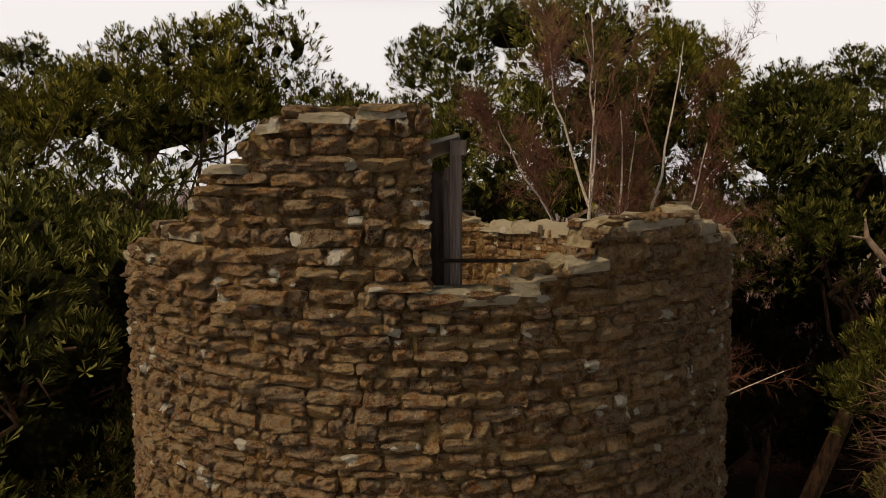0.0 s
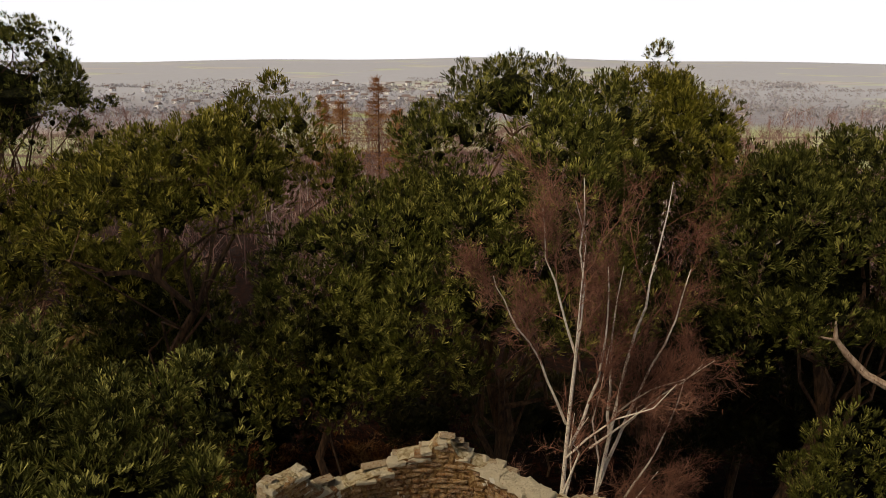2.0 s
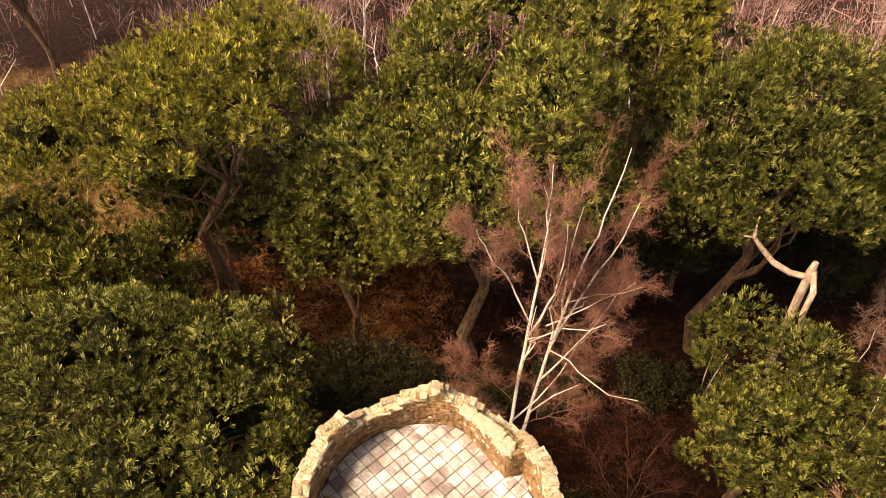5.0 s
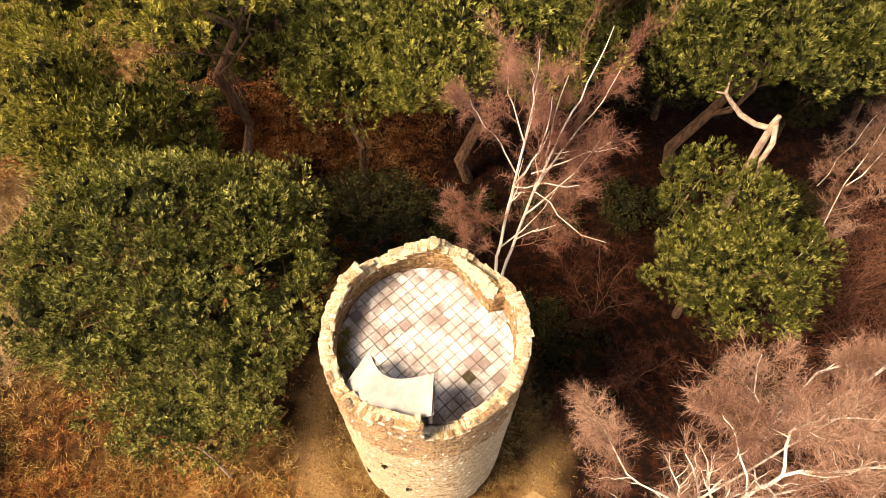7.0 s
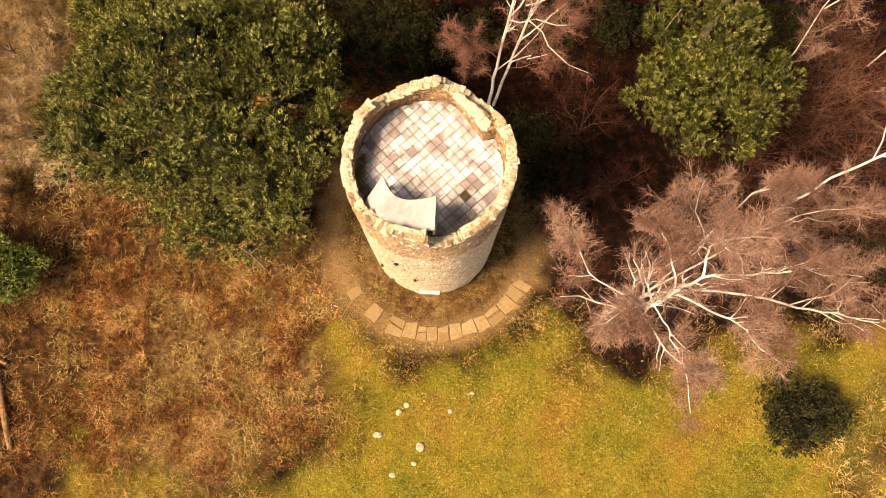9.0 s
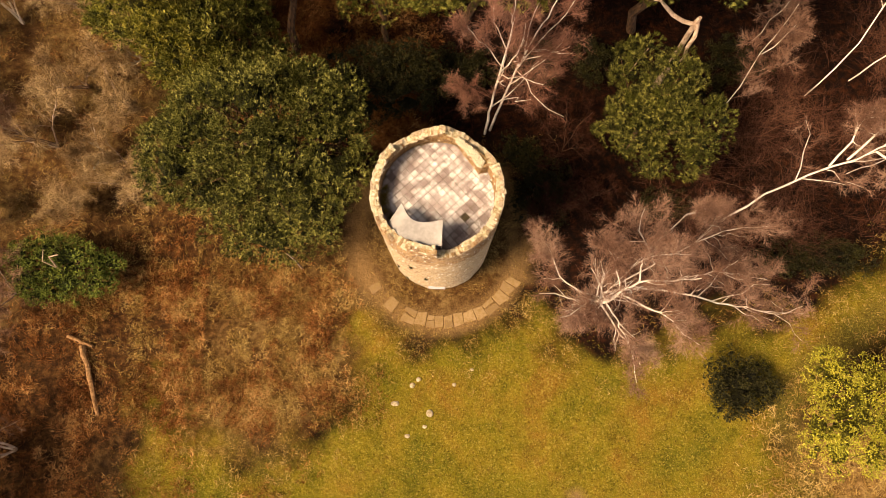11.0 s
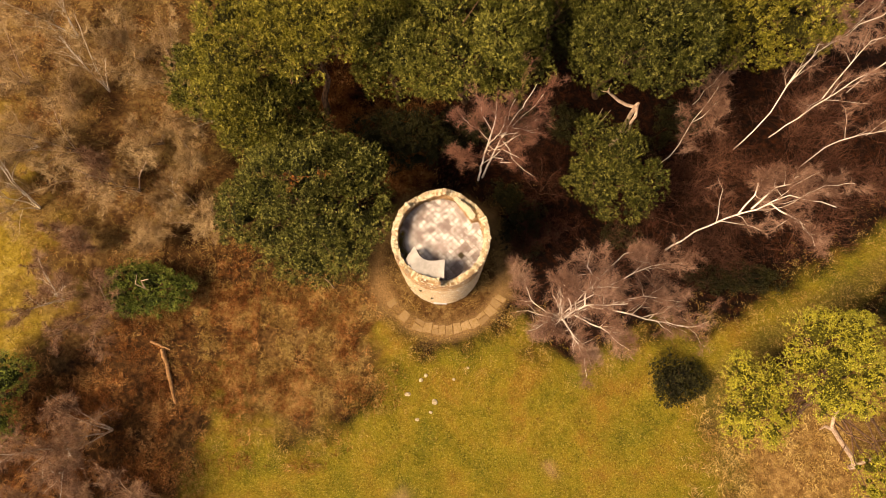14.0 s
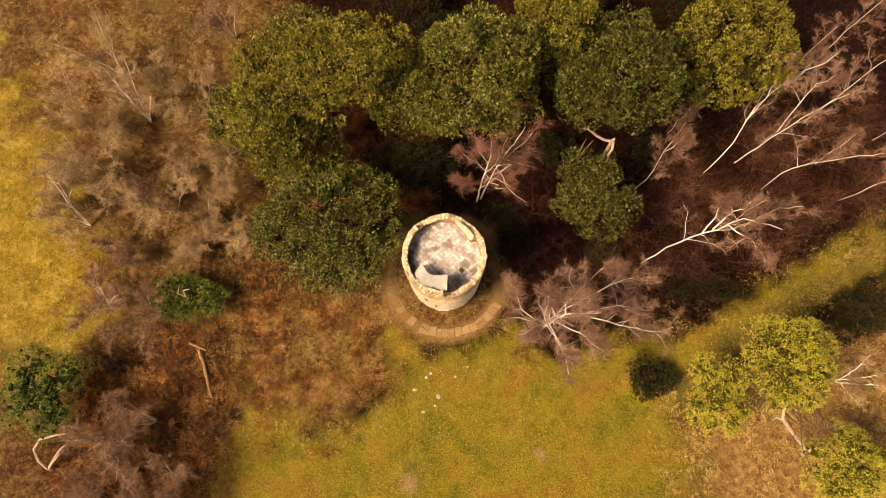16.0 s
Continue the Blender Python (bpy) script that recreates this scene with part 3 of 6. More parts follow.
def build_ground():
    ang = np.linspace(0, 2 * np.pi, 320, endpoint=False)
    rad = np.concatenate([np.arange(0.6, 62, 0.62), 62 * 1.075 ** np.arange(0, 61)])
    x = (rad[:, None] * np.cos(ang)).ravel()
    y = (7 + rad[:, None] * np.sin(ang)).ravel()
    s = Soup()
    s.add(np.stack([x, y, height(x, y)], axis=1), np.zeros((0, 4), dtype=np.int32))
    i, n = np.arange(320), 320
    j = (i + 1) % n
    s.f.append(np.concatenate([np.stack([k * n + i, (k + 1) * n + i, (k + 1) * n + j, k * n + j], axis=1) for k in range(len(rad) - 1)]).astype(np.int32))
    s.f.append(np.arange(n, dtype=np.int32)[None, :])
    me = s.mesh("ground", True)
    wob = 0.7 * np.sin(x * 1.7 + np.sin(y * 1.3)) * np.sin(y * 1.9) + 0.5 * np.sin(x * 0.7 - y * 0.9) + 0.25 * np.sin(5.1 * x) * np.sin(4.7 * y)
    ring = np.hypot(x - TC[0], y - TC[1])
    zones = {
        "grass": smooth(-1.3, 1.3, inside(CLEARING, x, y) + wob * 1.2),
        "meadow": smooth(-3, 3, inside(MEADOW, x, y) + wob * 2.5),
        "straw": np.maximum(smooth(-2, 2, np.maximum.reduce([inside(THICKET, x, y), inside(BRACKEN_BED, x, y), inside(EAST_BANK, x, y)]) + wob), 0.75 * smooth(-3, 3, inside(WEST_SCRUB, x, y) + 2 * wob)) + (1 - smooth(3.9, 5.2, ring)) * smooth(3, -3, y - TC[1]),
        "track": np.maximum.reduce([1 - smooth(0.5, 1.5, along([(22, -13), (19.5, -1.5), (26.8, 3.9), (37.4, 10.3), (60, 22)], x, y) + wob * 0.25), 1 - smooth(0.5, 1.3, along([(-45, 38), (-30, 34), (-20.5, 29)], x, y)), 1 - smooth(0.3, 0.7, along([(-33, 0.2), (-60, 0)], x, y))]),
        "ring": smooth(4.0, 4.5, ring) * (1 - smooth(5.3, 6.0, ring + wob * 0.3)),
        "bank": smooth(-1.5, 1.5, inside(EAST_BANK, x, y) + wob),
        "litter": smooth(-1.8, 1.8, inside(LEAF_LITTER, x, y) + 1.5 * wob),
        "rust": np.maximum.reduce([1 - smooth(0.6, 2.6, np.hypot(x + cx, (y - cy) * 0.7) + wob * 0.6) for cx, cy in ((8.7, 19.4), (10.4, 14.8), (3.2, 15.6))]),
        "bare": np.maximum(1 - smooth(0.3, 1.3, np.hypot(x + 2.8, y + 9.7) + wob * 0.4), 1 - smooth(0.2, 0.7, np.hypot(x - 7.9, y + 7.3))),
    }
    for name, values in zones.items():
        me.attributes.new(name, "FLOAT", "POINT").data.foreach_set("value", values.astype(np.float32))
    k = Nodes("ground_cover", 0.95, spec=0.1)
    fine, mid, big = k.noise(16, 8, 0.85), k.noise(2.2, 6, 0.7), k.noise(0.24, 5, 0.6)
    # wood floor litter, near black: shade of trees and tower put into the colour
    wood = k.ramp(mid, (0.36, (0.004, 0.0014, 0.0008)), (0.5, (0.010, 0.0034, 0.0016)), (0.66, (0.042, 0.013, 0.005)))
    straw = k.ramp(k.math("ADD", k.math("MULTIPLY", mid, 0.55), k.math("MULTIPLY", k.noise(0.4, 4, 0.6), 0.45)), (0.38, (0.042, 0.019, 0.007)), (0.46, (0.085, 0.042, 0.014)), (0.52, (0.135, 0.080, 0.028)), (0.6, (0.22, 0.145, 0.058)))
    grass = k.ramp(k.math("ADD", k.math("MULTIPLY", big, 0.8), k.math("MULTIPLY", mid, 0.2)), (0.38, (0.100, 0.100, 0.010)), (0.46, (0.150, 0.130, 0.012)), (0.53, (0.190, 0.145, 0.016)), (0.62, (0.200, 0.115, 0.018)))
    grass = k.mix(k.math("MULTIPLY", k.band(k.noise(3.6, 8, 0.85), 0.5, 0.66), 0.3), grass, (0.30, 0.21, 0.05))
    grass = k.mix(k.math("MULTIPLY", k.band(k.noise(1.1, 6, 0.75), 0.55, 0.66), 0.45), grass, (0.135, 0.085, 0.020))
    grass = k.mix(k.math("MULTIPLY", k.band(k.noise(0.75, 6, 0.7), 0.44, 0.62), 0.75), grass, (0.62, 0.66, 0.60), "MULTIPLY")
    grass = k.mix(k.math("MULTIPLY", k.band(k.noise(2.8, 7, 0.8), 0.52, 0.64), 0.6), grass, (0.26, 0.205, 0.030))
    meadow = k.ramp(k.math("ADD", k.math("MULTIPLY", mid, 0.5), k.math("MULTIPLY", k.noise(0.5, 5, 0.65), 0.5)), (0.38, (0.13, 0.095, 0.012)), (0.5, (0.22, 0.16, 0.020)), (0.62, (0.34, 0.26, 0.06)))
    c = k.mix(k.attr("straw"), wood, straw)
    # leaf litter, its colour also darkened for the thicket's shade
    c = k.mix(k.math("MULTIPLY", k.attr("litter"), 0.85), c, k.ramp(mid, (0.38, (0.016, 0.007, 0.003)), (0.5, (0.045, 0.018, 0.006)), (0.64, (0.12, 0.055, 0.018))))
    c = k.mix(k.math("MULTIPLY", k.attr("bank"), 0.8), c, k.ramp(k.noise(1.3, 7, 0.75), (0.36, (0.11, 0.055, 0.018)), (0.5, (0.24, 0.145, 0.05)), (0.64, (0.42, 0.29, 0.12))))
    c = k.mix(k.math("MULTIPLY", k.attr("rust"), 0.9), c, k.ramp(k.noise(1.7, 7, 0.78), (0.38, (0.10, 0.034, 0.010)), (0.5, (0.34, 0.125, 0.034)), (0.62, (0.56, 0.27, 0.09))))
    c = k.mix(k.attr("grass"), c, grass)
    c = k.mix(k.attr("meadow"), c, meadow)
    c = k.mix(k.math("MULTIPLY", k.attr("track"), 0.6), c, (0.085, 0.065, 0.02))
    c = k.mix(k.math("MULTIPLY", k.attr("ring"), 0.8), c, k.mix(mid, (0.20, 0.115, 0.045), (0.33, 0.22, 0.10)))
    c = k.mix(k.math("MULTIPLY", k.attr("bare"), 0.8), c, (0.27, 0.17, 0.09))
    c = k.mix(k.math("MULTIPLY", k.band(fine, 0.42, 0.66), 0.8), c, (0.34, 0.30, 0.26), "MULTIPLY")
    c = k.mix(k.math("MULTIPLY", k.band(k.noise(6.5, 7, 0.8), 0.52, 0.60), 0.7), c, (0.42, 0.36, 0.32), "MULTIPLY")
    c = k.mix(k.math("MULTIPLY", k.math("MULTIPLY", k.band(k.noise(9.0, 6, 0.8), 0.55, 0.61), 0.6), k.attr("grass")), c, (0.36, 0.30, 0.07))
    # far country: fields, hedges and bare woods, colours paled towards distance haze
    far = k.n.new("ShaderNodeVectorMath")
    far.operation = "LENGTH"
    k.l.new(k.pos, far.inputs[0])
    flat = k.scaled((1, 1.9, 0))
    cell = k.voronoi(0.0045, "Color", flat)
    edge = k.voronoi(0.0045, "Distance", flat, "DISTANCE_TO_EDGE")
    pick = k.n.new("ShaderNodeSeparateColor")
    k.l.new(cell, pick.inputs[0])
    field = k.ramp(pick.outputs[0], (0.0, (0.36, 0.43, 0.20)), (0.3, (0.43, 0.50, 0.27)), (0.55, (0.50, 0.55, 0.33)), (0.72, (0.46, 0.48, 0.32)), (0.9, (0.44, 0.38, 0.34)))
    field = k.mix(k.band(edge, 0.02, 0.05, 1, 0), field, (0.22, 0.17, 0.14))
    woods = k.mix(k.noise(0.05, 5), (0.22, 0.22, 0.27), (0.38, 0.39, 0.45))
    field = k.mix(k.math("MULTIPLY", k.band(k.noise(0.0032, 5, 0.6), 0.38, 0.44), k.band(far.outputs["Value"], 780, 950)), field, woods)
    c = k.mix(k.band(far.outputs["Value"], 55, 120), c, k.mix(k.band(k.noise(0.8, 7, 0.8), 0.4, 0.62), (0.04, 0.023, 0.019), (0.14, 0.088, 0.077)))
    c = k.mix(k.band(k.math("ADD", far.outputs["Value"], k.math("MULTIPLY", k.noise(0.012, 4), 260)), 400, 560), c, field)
    # haze painted over the uplands, stronger with distance
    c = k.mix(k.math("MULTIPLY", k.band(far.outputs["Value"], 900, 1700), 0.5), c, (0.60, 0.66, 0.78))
    k.bump(k.math("ADD", k.math("MULTIPLY", fine, 0.5), mid), 0.8, 0.12)
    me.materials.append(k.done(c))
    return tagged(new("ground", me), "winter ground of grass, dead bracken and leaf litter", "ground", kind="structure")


build_ground()

# ---- the ruined round tower ----
R_OUT, R_IN, FLOOR = 2.93, 2.58, 10.5
TOP_LINE = [(-180, 11.82), (-176, 11.62), (-166, 11.55), (-165, 11.36), (-157, 11.33), (-146, 11.25), (-135, 11.5), (-134, 11.78), (-119, 11.86), (-118, 11.6), (-96, 11.53), (-81, 11.45), (-66, 11.5), (-52, 11.55), (-50, 11.7), (-39, 11.76), (-35, 11.98), (-32, 12.14), (-26, 12.25), (-25.5, 12.42), (-21, 12.51), (-16, 12.55), (1.0, 12.56), (1.2, 11.38), (8, 11.39), (15, 11.51), (21, 11.66), (22, 11.82), (40, 11.85), (51, 11.79), (58, 11.65), (75, 11.6), (96, 11.7), (100, 11.86), (111, 11.7), (114, 11.6), (131, 11.37), (132, 11.22), (150, 11.2), (152, 11.35), (159, 11.42), (164, 11.5), (170, 11.64), (172, 11.84), (180, 11.82)]


def wall_top(deg):
    return np.interp(deg, [a for a, _ in TOP_LINE], [h for _, h in TOP_LINE])


STONE_FACES4 = [(0, 1, 5, 4), (1, 2, 6, 5), (2, 3, 7, 6), (3, 0, 4, 7), (8, 9, 1, 0), (9, 10, 2, 1), (10, 11, 3, 2), (11, 8, 0, 3)]
STONE_FACES3 = [(4, 5, 12), (5, 6, 12), (6, 7, 12), (7, 4, 12)]


def stone_shape(rng, w, h, d=0.16, rough=1.0):
    """A rough-faced walling stone, its face towards -y, centred on its face."""
    g, b = 0.007 + 0.006 * rng.random(), min(0.02, 0.2 * h)
    sx, sz = np.array([-1, 1, 1, -1]), np.array([-1, -1, 1, 1])
    jit = lambda s: rng.normal(size=4) * s
    rim = np.stack([sx * (w / 2 - g) + jit(0.006), 0.016 + jit(0.005), sz * (h / 2 - g) + jit(0.005)], axis=1)
    face = np.stack([sx * (w / 2 - g - b) + jit(0.01), -0.008 + jit(0.006 * rough), sz * (h / 2 - g - b) + jit(0.006)], axis=1)
    back = np.stack([sx * (w / 2 - g), np.full(4, d), sz * (h / 2 - g)], axis=1)
    mid = np.array([[rng.normal() * w * 0.1, -0.014 + rng.normal() * 0.007 * rough, rng.normal() * h * 0.1]])
    return np.concatenate([rim, face, back, mid])


def add_stone(soup, v, bed=True):
    n = soup.n
    soup.add(v, np.array(STONE_FACES4 if bed else STONE_FACES4[:4]))
    soup.f.append(np.array(STONE_FACES3, dtype=np.int32) + n)


RUBBLE_FACES = [(r * 5 + c, r * 5 + c + 1, (r + 1) * 5 + c + 1, (r + 1) * 5 + c) for r in range(3) for c in range(4)]
RUBBLE_RIM = [0, 1, 2, 3, 4, 9, 14, 19, 18, 17, 16, 15, 10, 5]
RUBBLE_FACES += [(20 + q, 20 + (q + 1) % 14, RUBBLE_RIM[(q + 1) % 14], RUBBLE_RIM[q]) for q in range(14)]


def rubble_shape(rng, w, h, rough=1.0):
    """A knocked-about walling stone with an uneven face, towards -y."""
    g = 0.005 + 0.009 * rng.random() ** 1.5
    u, t = np.meshgrid(np.linspace(-1, 1, 5), np.linspace(-1, 1, 4))
    u, t = u.ravel(), t.ravel()
    edge = np.maximum(np.abs(u) ** 3, np.abs(t) ** 3)
    slant = rng.normal(size=2) * 0.008 * rough
    y = -0.014 + 0.024 * edge + rng.normal(size=20) * 0.006 * rough + slant[0] * u + slant[1] * t
    shrink = 1 - 0.10 * (np.abs(u * t) > 0.99)
    face = np.stack([u * (w / 2 - g) * shrink + rng.normal(size=20) * 0.006, y, t * (h / 2 - g) * shrink + rng.normal(size=20) * 0.005], axis=1)
    back = face[RUBBLE_RIM] * [1, 0, 1] + [0, 0.16, 0]
    return np.concatenate([face, back])


def on_ring(deg, r, z, inward=False):
    """The pose of a stone on the round wall; 0 degrees is the south side, positive to the east."""
    a = radians(deg)
    return pose(r * math.sin(a), -r * math.cos(a), z, 0, 0, deg + (180 if inward else 0))


def moved(v, m):
    m = np.array(m)
    return v @ m[:3, :3].T + m[:3, 3]


def build_tower():
    rng = np.random.default_rng(5)
    tower = thing("ruined_tower", (TC[0], TC[1], 0), "roofless round tower of weathered brown sandstone rubble", "tower")
    # mortar heart
    core = Soup()
    n, ko, ki = 400, 60, 8
    deg = np.arange(n) * 360 / n - 180
    a = np.radians(deg)
    top = np.minimum.reduce([wall_top(np.clip(deg + q, -180, 180)) for q in (-1.5, 0, 1.5)]) - 0.004
    for k, r, foot in ((ko, R_OUT - 0.014, -0.3), (ki, R_IN + 0.014, FLOOR - 0.3)):
        zz = np.stack([foot + (top - foot) * t for t in np.linspace(0, 1, k) ** (0.55 if foot < 0 else 1)])
        rr = r + 0.010 * rng.normal(size=(k, n)) - (0.020 * smooth(8.4, 9.0, zz) * (1 - smooth(top - 0.12, top, zz)) if foot < 0 else 0)
        core.add(np.stack([rr * np.sin(a), -rr * np.cos(a), zz], axis=2).reshape(-1, 3), np.zeros((0, 4)))
    i = np.arange(n)
    j = (i + 1) % n
    for k in range(ko - 1):
        core.f.append(np.stack([k * n + i, k * n + j, (k + 1) * n + j, (k + 1) * n + i], axis=1).astype(np.int32))
    for k in range(ko, ko + ki - 1):
        core.f.append(np.stack([(k + 1) * n + i, (k + 1) * n + j, k * n + j, k * n + i], axis=1).astype(np.int32))
    k = ko + ki - 1
    part("wall_core", core, MORTAR, tower, "pale lime mortar")
    head = Soup()
    rows = [(R_OUT - 0.014, top), (R_OUT - 0.12, top + 0.012), (R_IN + 0.12, top + 0.012), (R_IN + 0.014, top)]
    head.add(np.concatenate([np.stack([r * np.sin(a), -r * np.cos(a), z + 0.006 * rng.normal(size=n)], axis=1) for r, z in rows]), np.concatenate([np.stack([q * n + i, q * n + j, (q + 1) * n + j, (q + 1) * n + i], axis=1) for q in range(3)]))
    part("wall_head", head, HEAD_MORTAR, tower, "lichened pale mortar on the wall's head")
    # walling stones, course by course
    rest, low_rest, inside_rest, picked = Soup(), Soup(), Soup(), 0
    z = 0.0
    while z < 12.55:
        high = z > 10.9
        h = (0.068 + 0.06 * rng.random()) if high else (0.068 + 0.055 * rng.random())
        at = -180 + rng.random() * 6
        while at < 180:
            w = 0.10 + 0.28 * rng.random() ** 1.6 + (0.015 if high else 0)
            dd = math.degrees(w / R_OUT)
            if z > 11.3 and at < 1.0 < at + dd + 1.6:      # square jamb beside the gap
                dd = 1.0 - at
                w = radians(dd) * R_OUT
            m = at + dd / 2
            at += dd
            if dd < 0.8:
                continue
            hh = h * (0.92 + 0.16 * rng.random())
            if m > 180 or z + h * 0.45 > wall_top(min(m, 180)) or z + h * 0.45 > wall_top(np.clip(m - dd / 3, -180, 180)) + 0.06 or z + h * 0.45 > wall_top(np.clip(m + dd / 3, -180, 180)) + 0.06:
                continue
            if z < 10.0 and abs(m) > 112:
                continue
            if abs(m + 1.5) < 10.5 and z + h < 1.06 and z + h > 0:
                continue
            ruin = high and -62 < m < 2
            out = R_OUT + (0.022 * rng.normal() + 0.008 if ruin else 0.013 * rng.normal())
            near = z > 9.0 and abs(m) < 75
            v = rubble_shape(rng, w, hh, 2.2 if ruin else 1.5) if near else stone_shape(rng, w, hh, 0.2)
            mat = on_ring(m, out, z + h / 2 + rng.normal() * 0.008) @ pose(0, 0, 0, rng.normal() * 1.5, rng.normal() * 1.2, rng.normal() * 1.5)
            if picked < 300 and z > 10.75 and -64 < m < 66:
                me = bpy.data.meshes.new("stone")
                me.from_pydata(v.tolist(), [], RUBBLE_FACES)
                part("stone", me, STONE, tower, at=mat)
                picked += 1
            else:
                rest.add(moved(v, mat), RUBBLE_FACES) if near else add_stone(low_rest, moved(v, mat), z > 8.2)
        z += h
    tagged(part("outer_walling", rest, STONE_JOINED, tower), kind="stuff")
    tagged(part("lower_walling", low_rest, PALE_WALLING, tower), kind="stuff")
    # inner face of the parapet
    z = FLOOR
    while z < 12.5:
        h = 0.075 + 0.05 * rng.random()
        at = -180.0
        while at < 180:
            w = 0.13 + 0.25 * rng.random()
            dd = math.degrees(w / R_IN)
            m = at + dd / 2
            at += dd
            if m < 180 and z + h * 0.8 < wall_top(m) and z + h < wall_top(max(m - dd / 2, -180)) + 0.06 and z + h < wall_top(min(m + dd / 2, 180)) + 0.06:
                inside_rest.add(moved(rubble_shape(rng, w, h * (0.8 + 0.25 * rng.random()), 1.2), on_ring(m, R_IN + rng.normal() * 0.01, z + h / 2, True)), RUBBLE_FACES)
        z += h
    tagged(part("inner_walling", inside_rest, INNER_STONE, tower), kind="stuff")
    # broken coping along the wall's head
    at = -180.0
    while at < 180:
        w = 0.12 + 0.22 * rng.random() ** 1.4
        dd = math.degrees(w / 2.7)
        m = at + dd / 2
        at += dd
        if m > 180:
            break
        mid = (R_OUT + R_IN) / 2
        for r, d in ((mid, 0.34),) if rng.random() < 0.45 else ((mid + 0.09, 0.17), (mid - 0.09, 0.17)):
            r += 0.018 * rng.normal()
            if rng.random() < 0.03:
                continue
            h = 0.035 + 0.03 * rng.random() ** 2
            base = min(wall_top(max(m - dd / 2, -180)), wall_top(m), wall_top(min(m + dd / 2, 180)))
            v = cap_shape(rng, w * (1.1 + 0.3 * rng.random()), d * (0.95 + 0.3 * rng.random()), h)
            me = bpy.data.meshes.new("coping_stone")
            me.from_pydata(v.tolist(), [], STONE_FACES4 + STONE_FACES3)
            part("coping_stone", me, CAPSTONE, tower, at=on_ring(m + rng.normal() * 1.0, r, base - 0.012 - h * 0.5 + rng.random() * 0.03) @ pose(0, 0, 0, rng.normal() * 3.0, rng.normal() * 3.0, rng.normal() * 5))
    # straight thickening on the north-east side
    build_stub(tower, rng)
    # roof floor: square tiles laid cornerwise
    base = Soup()
    ring = np.radians(np.arange(0, 360, 5))
    base.add(np.concatenate([np.stack([2.62 * np.cos(ring), 2.62 * np.sin(ring), np.full(72, z)], axis=1) for z in (FLOOR - 0.25, FLOOR)]), [(q, (q + 1) % 72, 72 + (q + 1) % 72, 72 + q) for q in range(72)])
    base.f.append(np.arange(72, 144, dtype=np.int32)[None, :])
    floor = part("roof_floor", base, GRIME, tower, "dirty mortar bed of the roof terrace")
    side, gap, turn = 0.302, 0.0115, radians(43)
    ca, sa = math.cos(turn), math.sin(turn)
    for gx in range(-10, 11):
        for gy in range(-10, 11):
            cx, cy = gx * side * ca - gy * side * sa, gx * side * sa + gy * side * ca
            corner = []
            for ux, uy in ((-1, -1), (1, -1), (1, 1), (-1, 1)):
                e = side / 2 - gap
                px, py = cx + ux * e * ca - uy * e * sa, cy + ux * e * sa + uy * e * ca
                r = math.hypot(px, py)
                if r > 2.56:
                    px, py = px * 2.56 / r, py * 2.56 / r
                corner.append((px - cx, py - cy))
            area = 0.5 * abs(sum(corner[q][0] * corner[(q + 1) % 4][1] - corner[(q + 1) % 4][0] * corner[q][1] for q in range(4)))
            if area < 0.012:
                continue
            lift = 0.022 + rng.random() * 0.006
            v = [(x, y, 0) for x, y in corner] + [(x, y, lift - 0.006) for x, y in corner] + [(x * 0.95, y * 0.95, lift) for x, y in corner]
            f = [(0, 1, 5, 4), (1, 2, 6, 5), (2, 3, 7, 6), (3, 0, 4, 7), (4, 5, 9, 8), (5, 6, 10, 9), (6, 7, 11, 10), (7, 4, 8, 11), (8, 9, 10, 11)]
            me = bpy.data.meshes.new("tile")
            me.from_pydata(v, [], f)
            sunk = math.hypot(cx - 1.3, cy + 0.97) < 0.15
            part("tile", me, GRIME if sunk else TILE, floor, "dark sunken drain cover" if sunk else "", at=pose(cx, cy, FLOOR + (-0.012 if sunk else 0.001), rng.normal() * 0.5, rng.normal() * 0.5, 0))
    # low grey door panel at the foot
    panel = Soup()
    for q in range(5):
        box(panel, (-0.39 + q * 0.195, 0, 0.5), (0.188, 0.06, 0.98))
    box(panel, (0, -0.035, 0.2), (0.97, 0.03, 0.08))
    box(panel, (0, -0.035, 0.8), (0.97, 0.03, 0.08))
    part("door_panel", panel, LEAD, tower, "small grey-painted boarded door at the foot", at=on_ring(-1.5, R_OUT - 0.01, 0.0))
    return tower


def cap_shape(rng, w, d, h):
    """A lumpy coping stone, its bed downwards."""
    sx, sy = np.array([-1, 1, 1, -1]), np.array([-1, -1, 1, 1])
    jit = lambda s: rng.normal(size=4) * s
    low = np.stack([sx * w / 2, sy * d / 2, np.full(4, -h / 2 - 0.03)], axis=1)
    rim = np.stack([sx * w / 2 + jit(0.015), sy * d / 2 + jit(0.015), h * 0.15 + jit(0.015)], axis=1)
    face = np.stack([sx * w * 0.36 + jit(0.015), sy * d * 0.36 + jit(0.015), h * 0.5 + jit(0.014)], axis=1)
    return np.concatenate([rim, face, low, [[rng.normal() * 0.02, rng.normal() * 0.02, h * 0.56 + rng.normal() * 0.012]]])


def box(soup, c, s, m=None):
    v = np.array([(c[0] + x * s[0] / 2, c[1] + y * s[1] / 2, c[2] + z * s[2] / 2) for z in (-1, 1) for x, y in ((-1, -1), (1, -1), (1, 1), (-1, 1))])
    soup.add(moved(v, m) if m is not None else v, [(3, 2, 1, 0), (4, 5, 6, 7), (0, 1, 5, 4), (1, 2, 6, 5), (2, 3, 7, 6), (3, 0, 4, 7)])


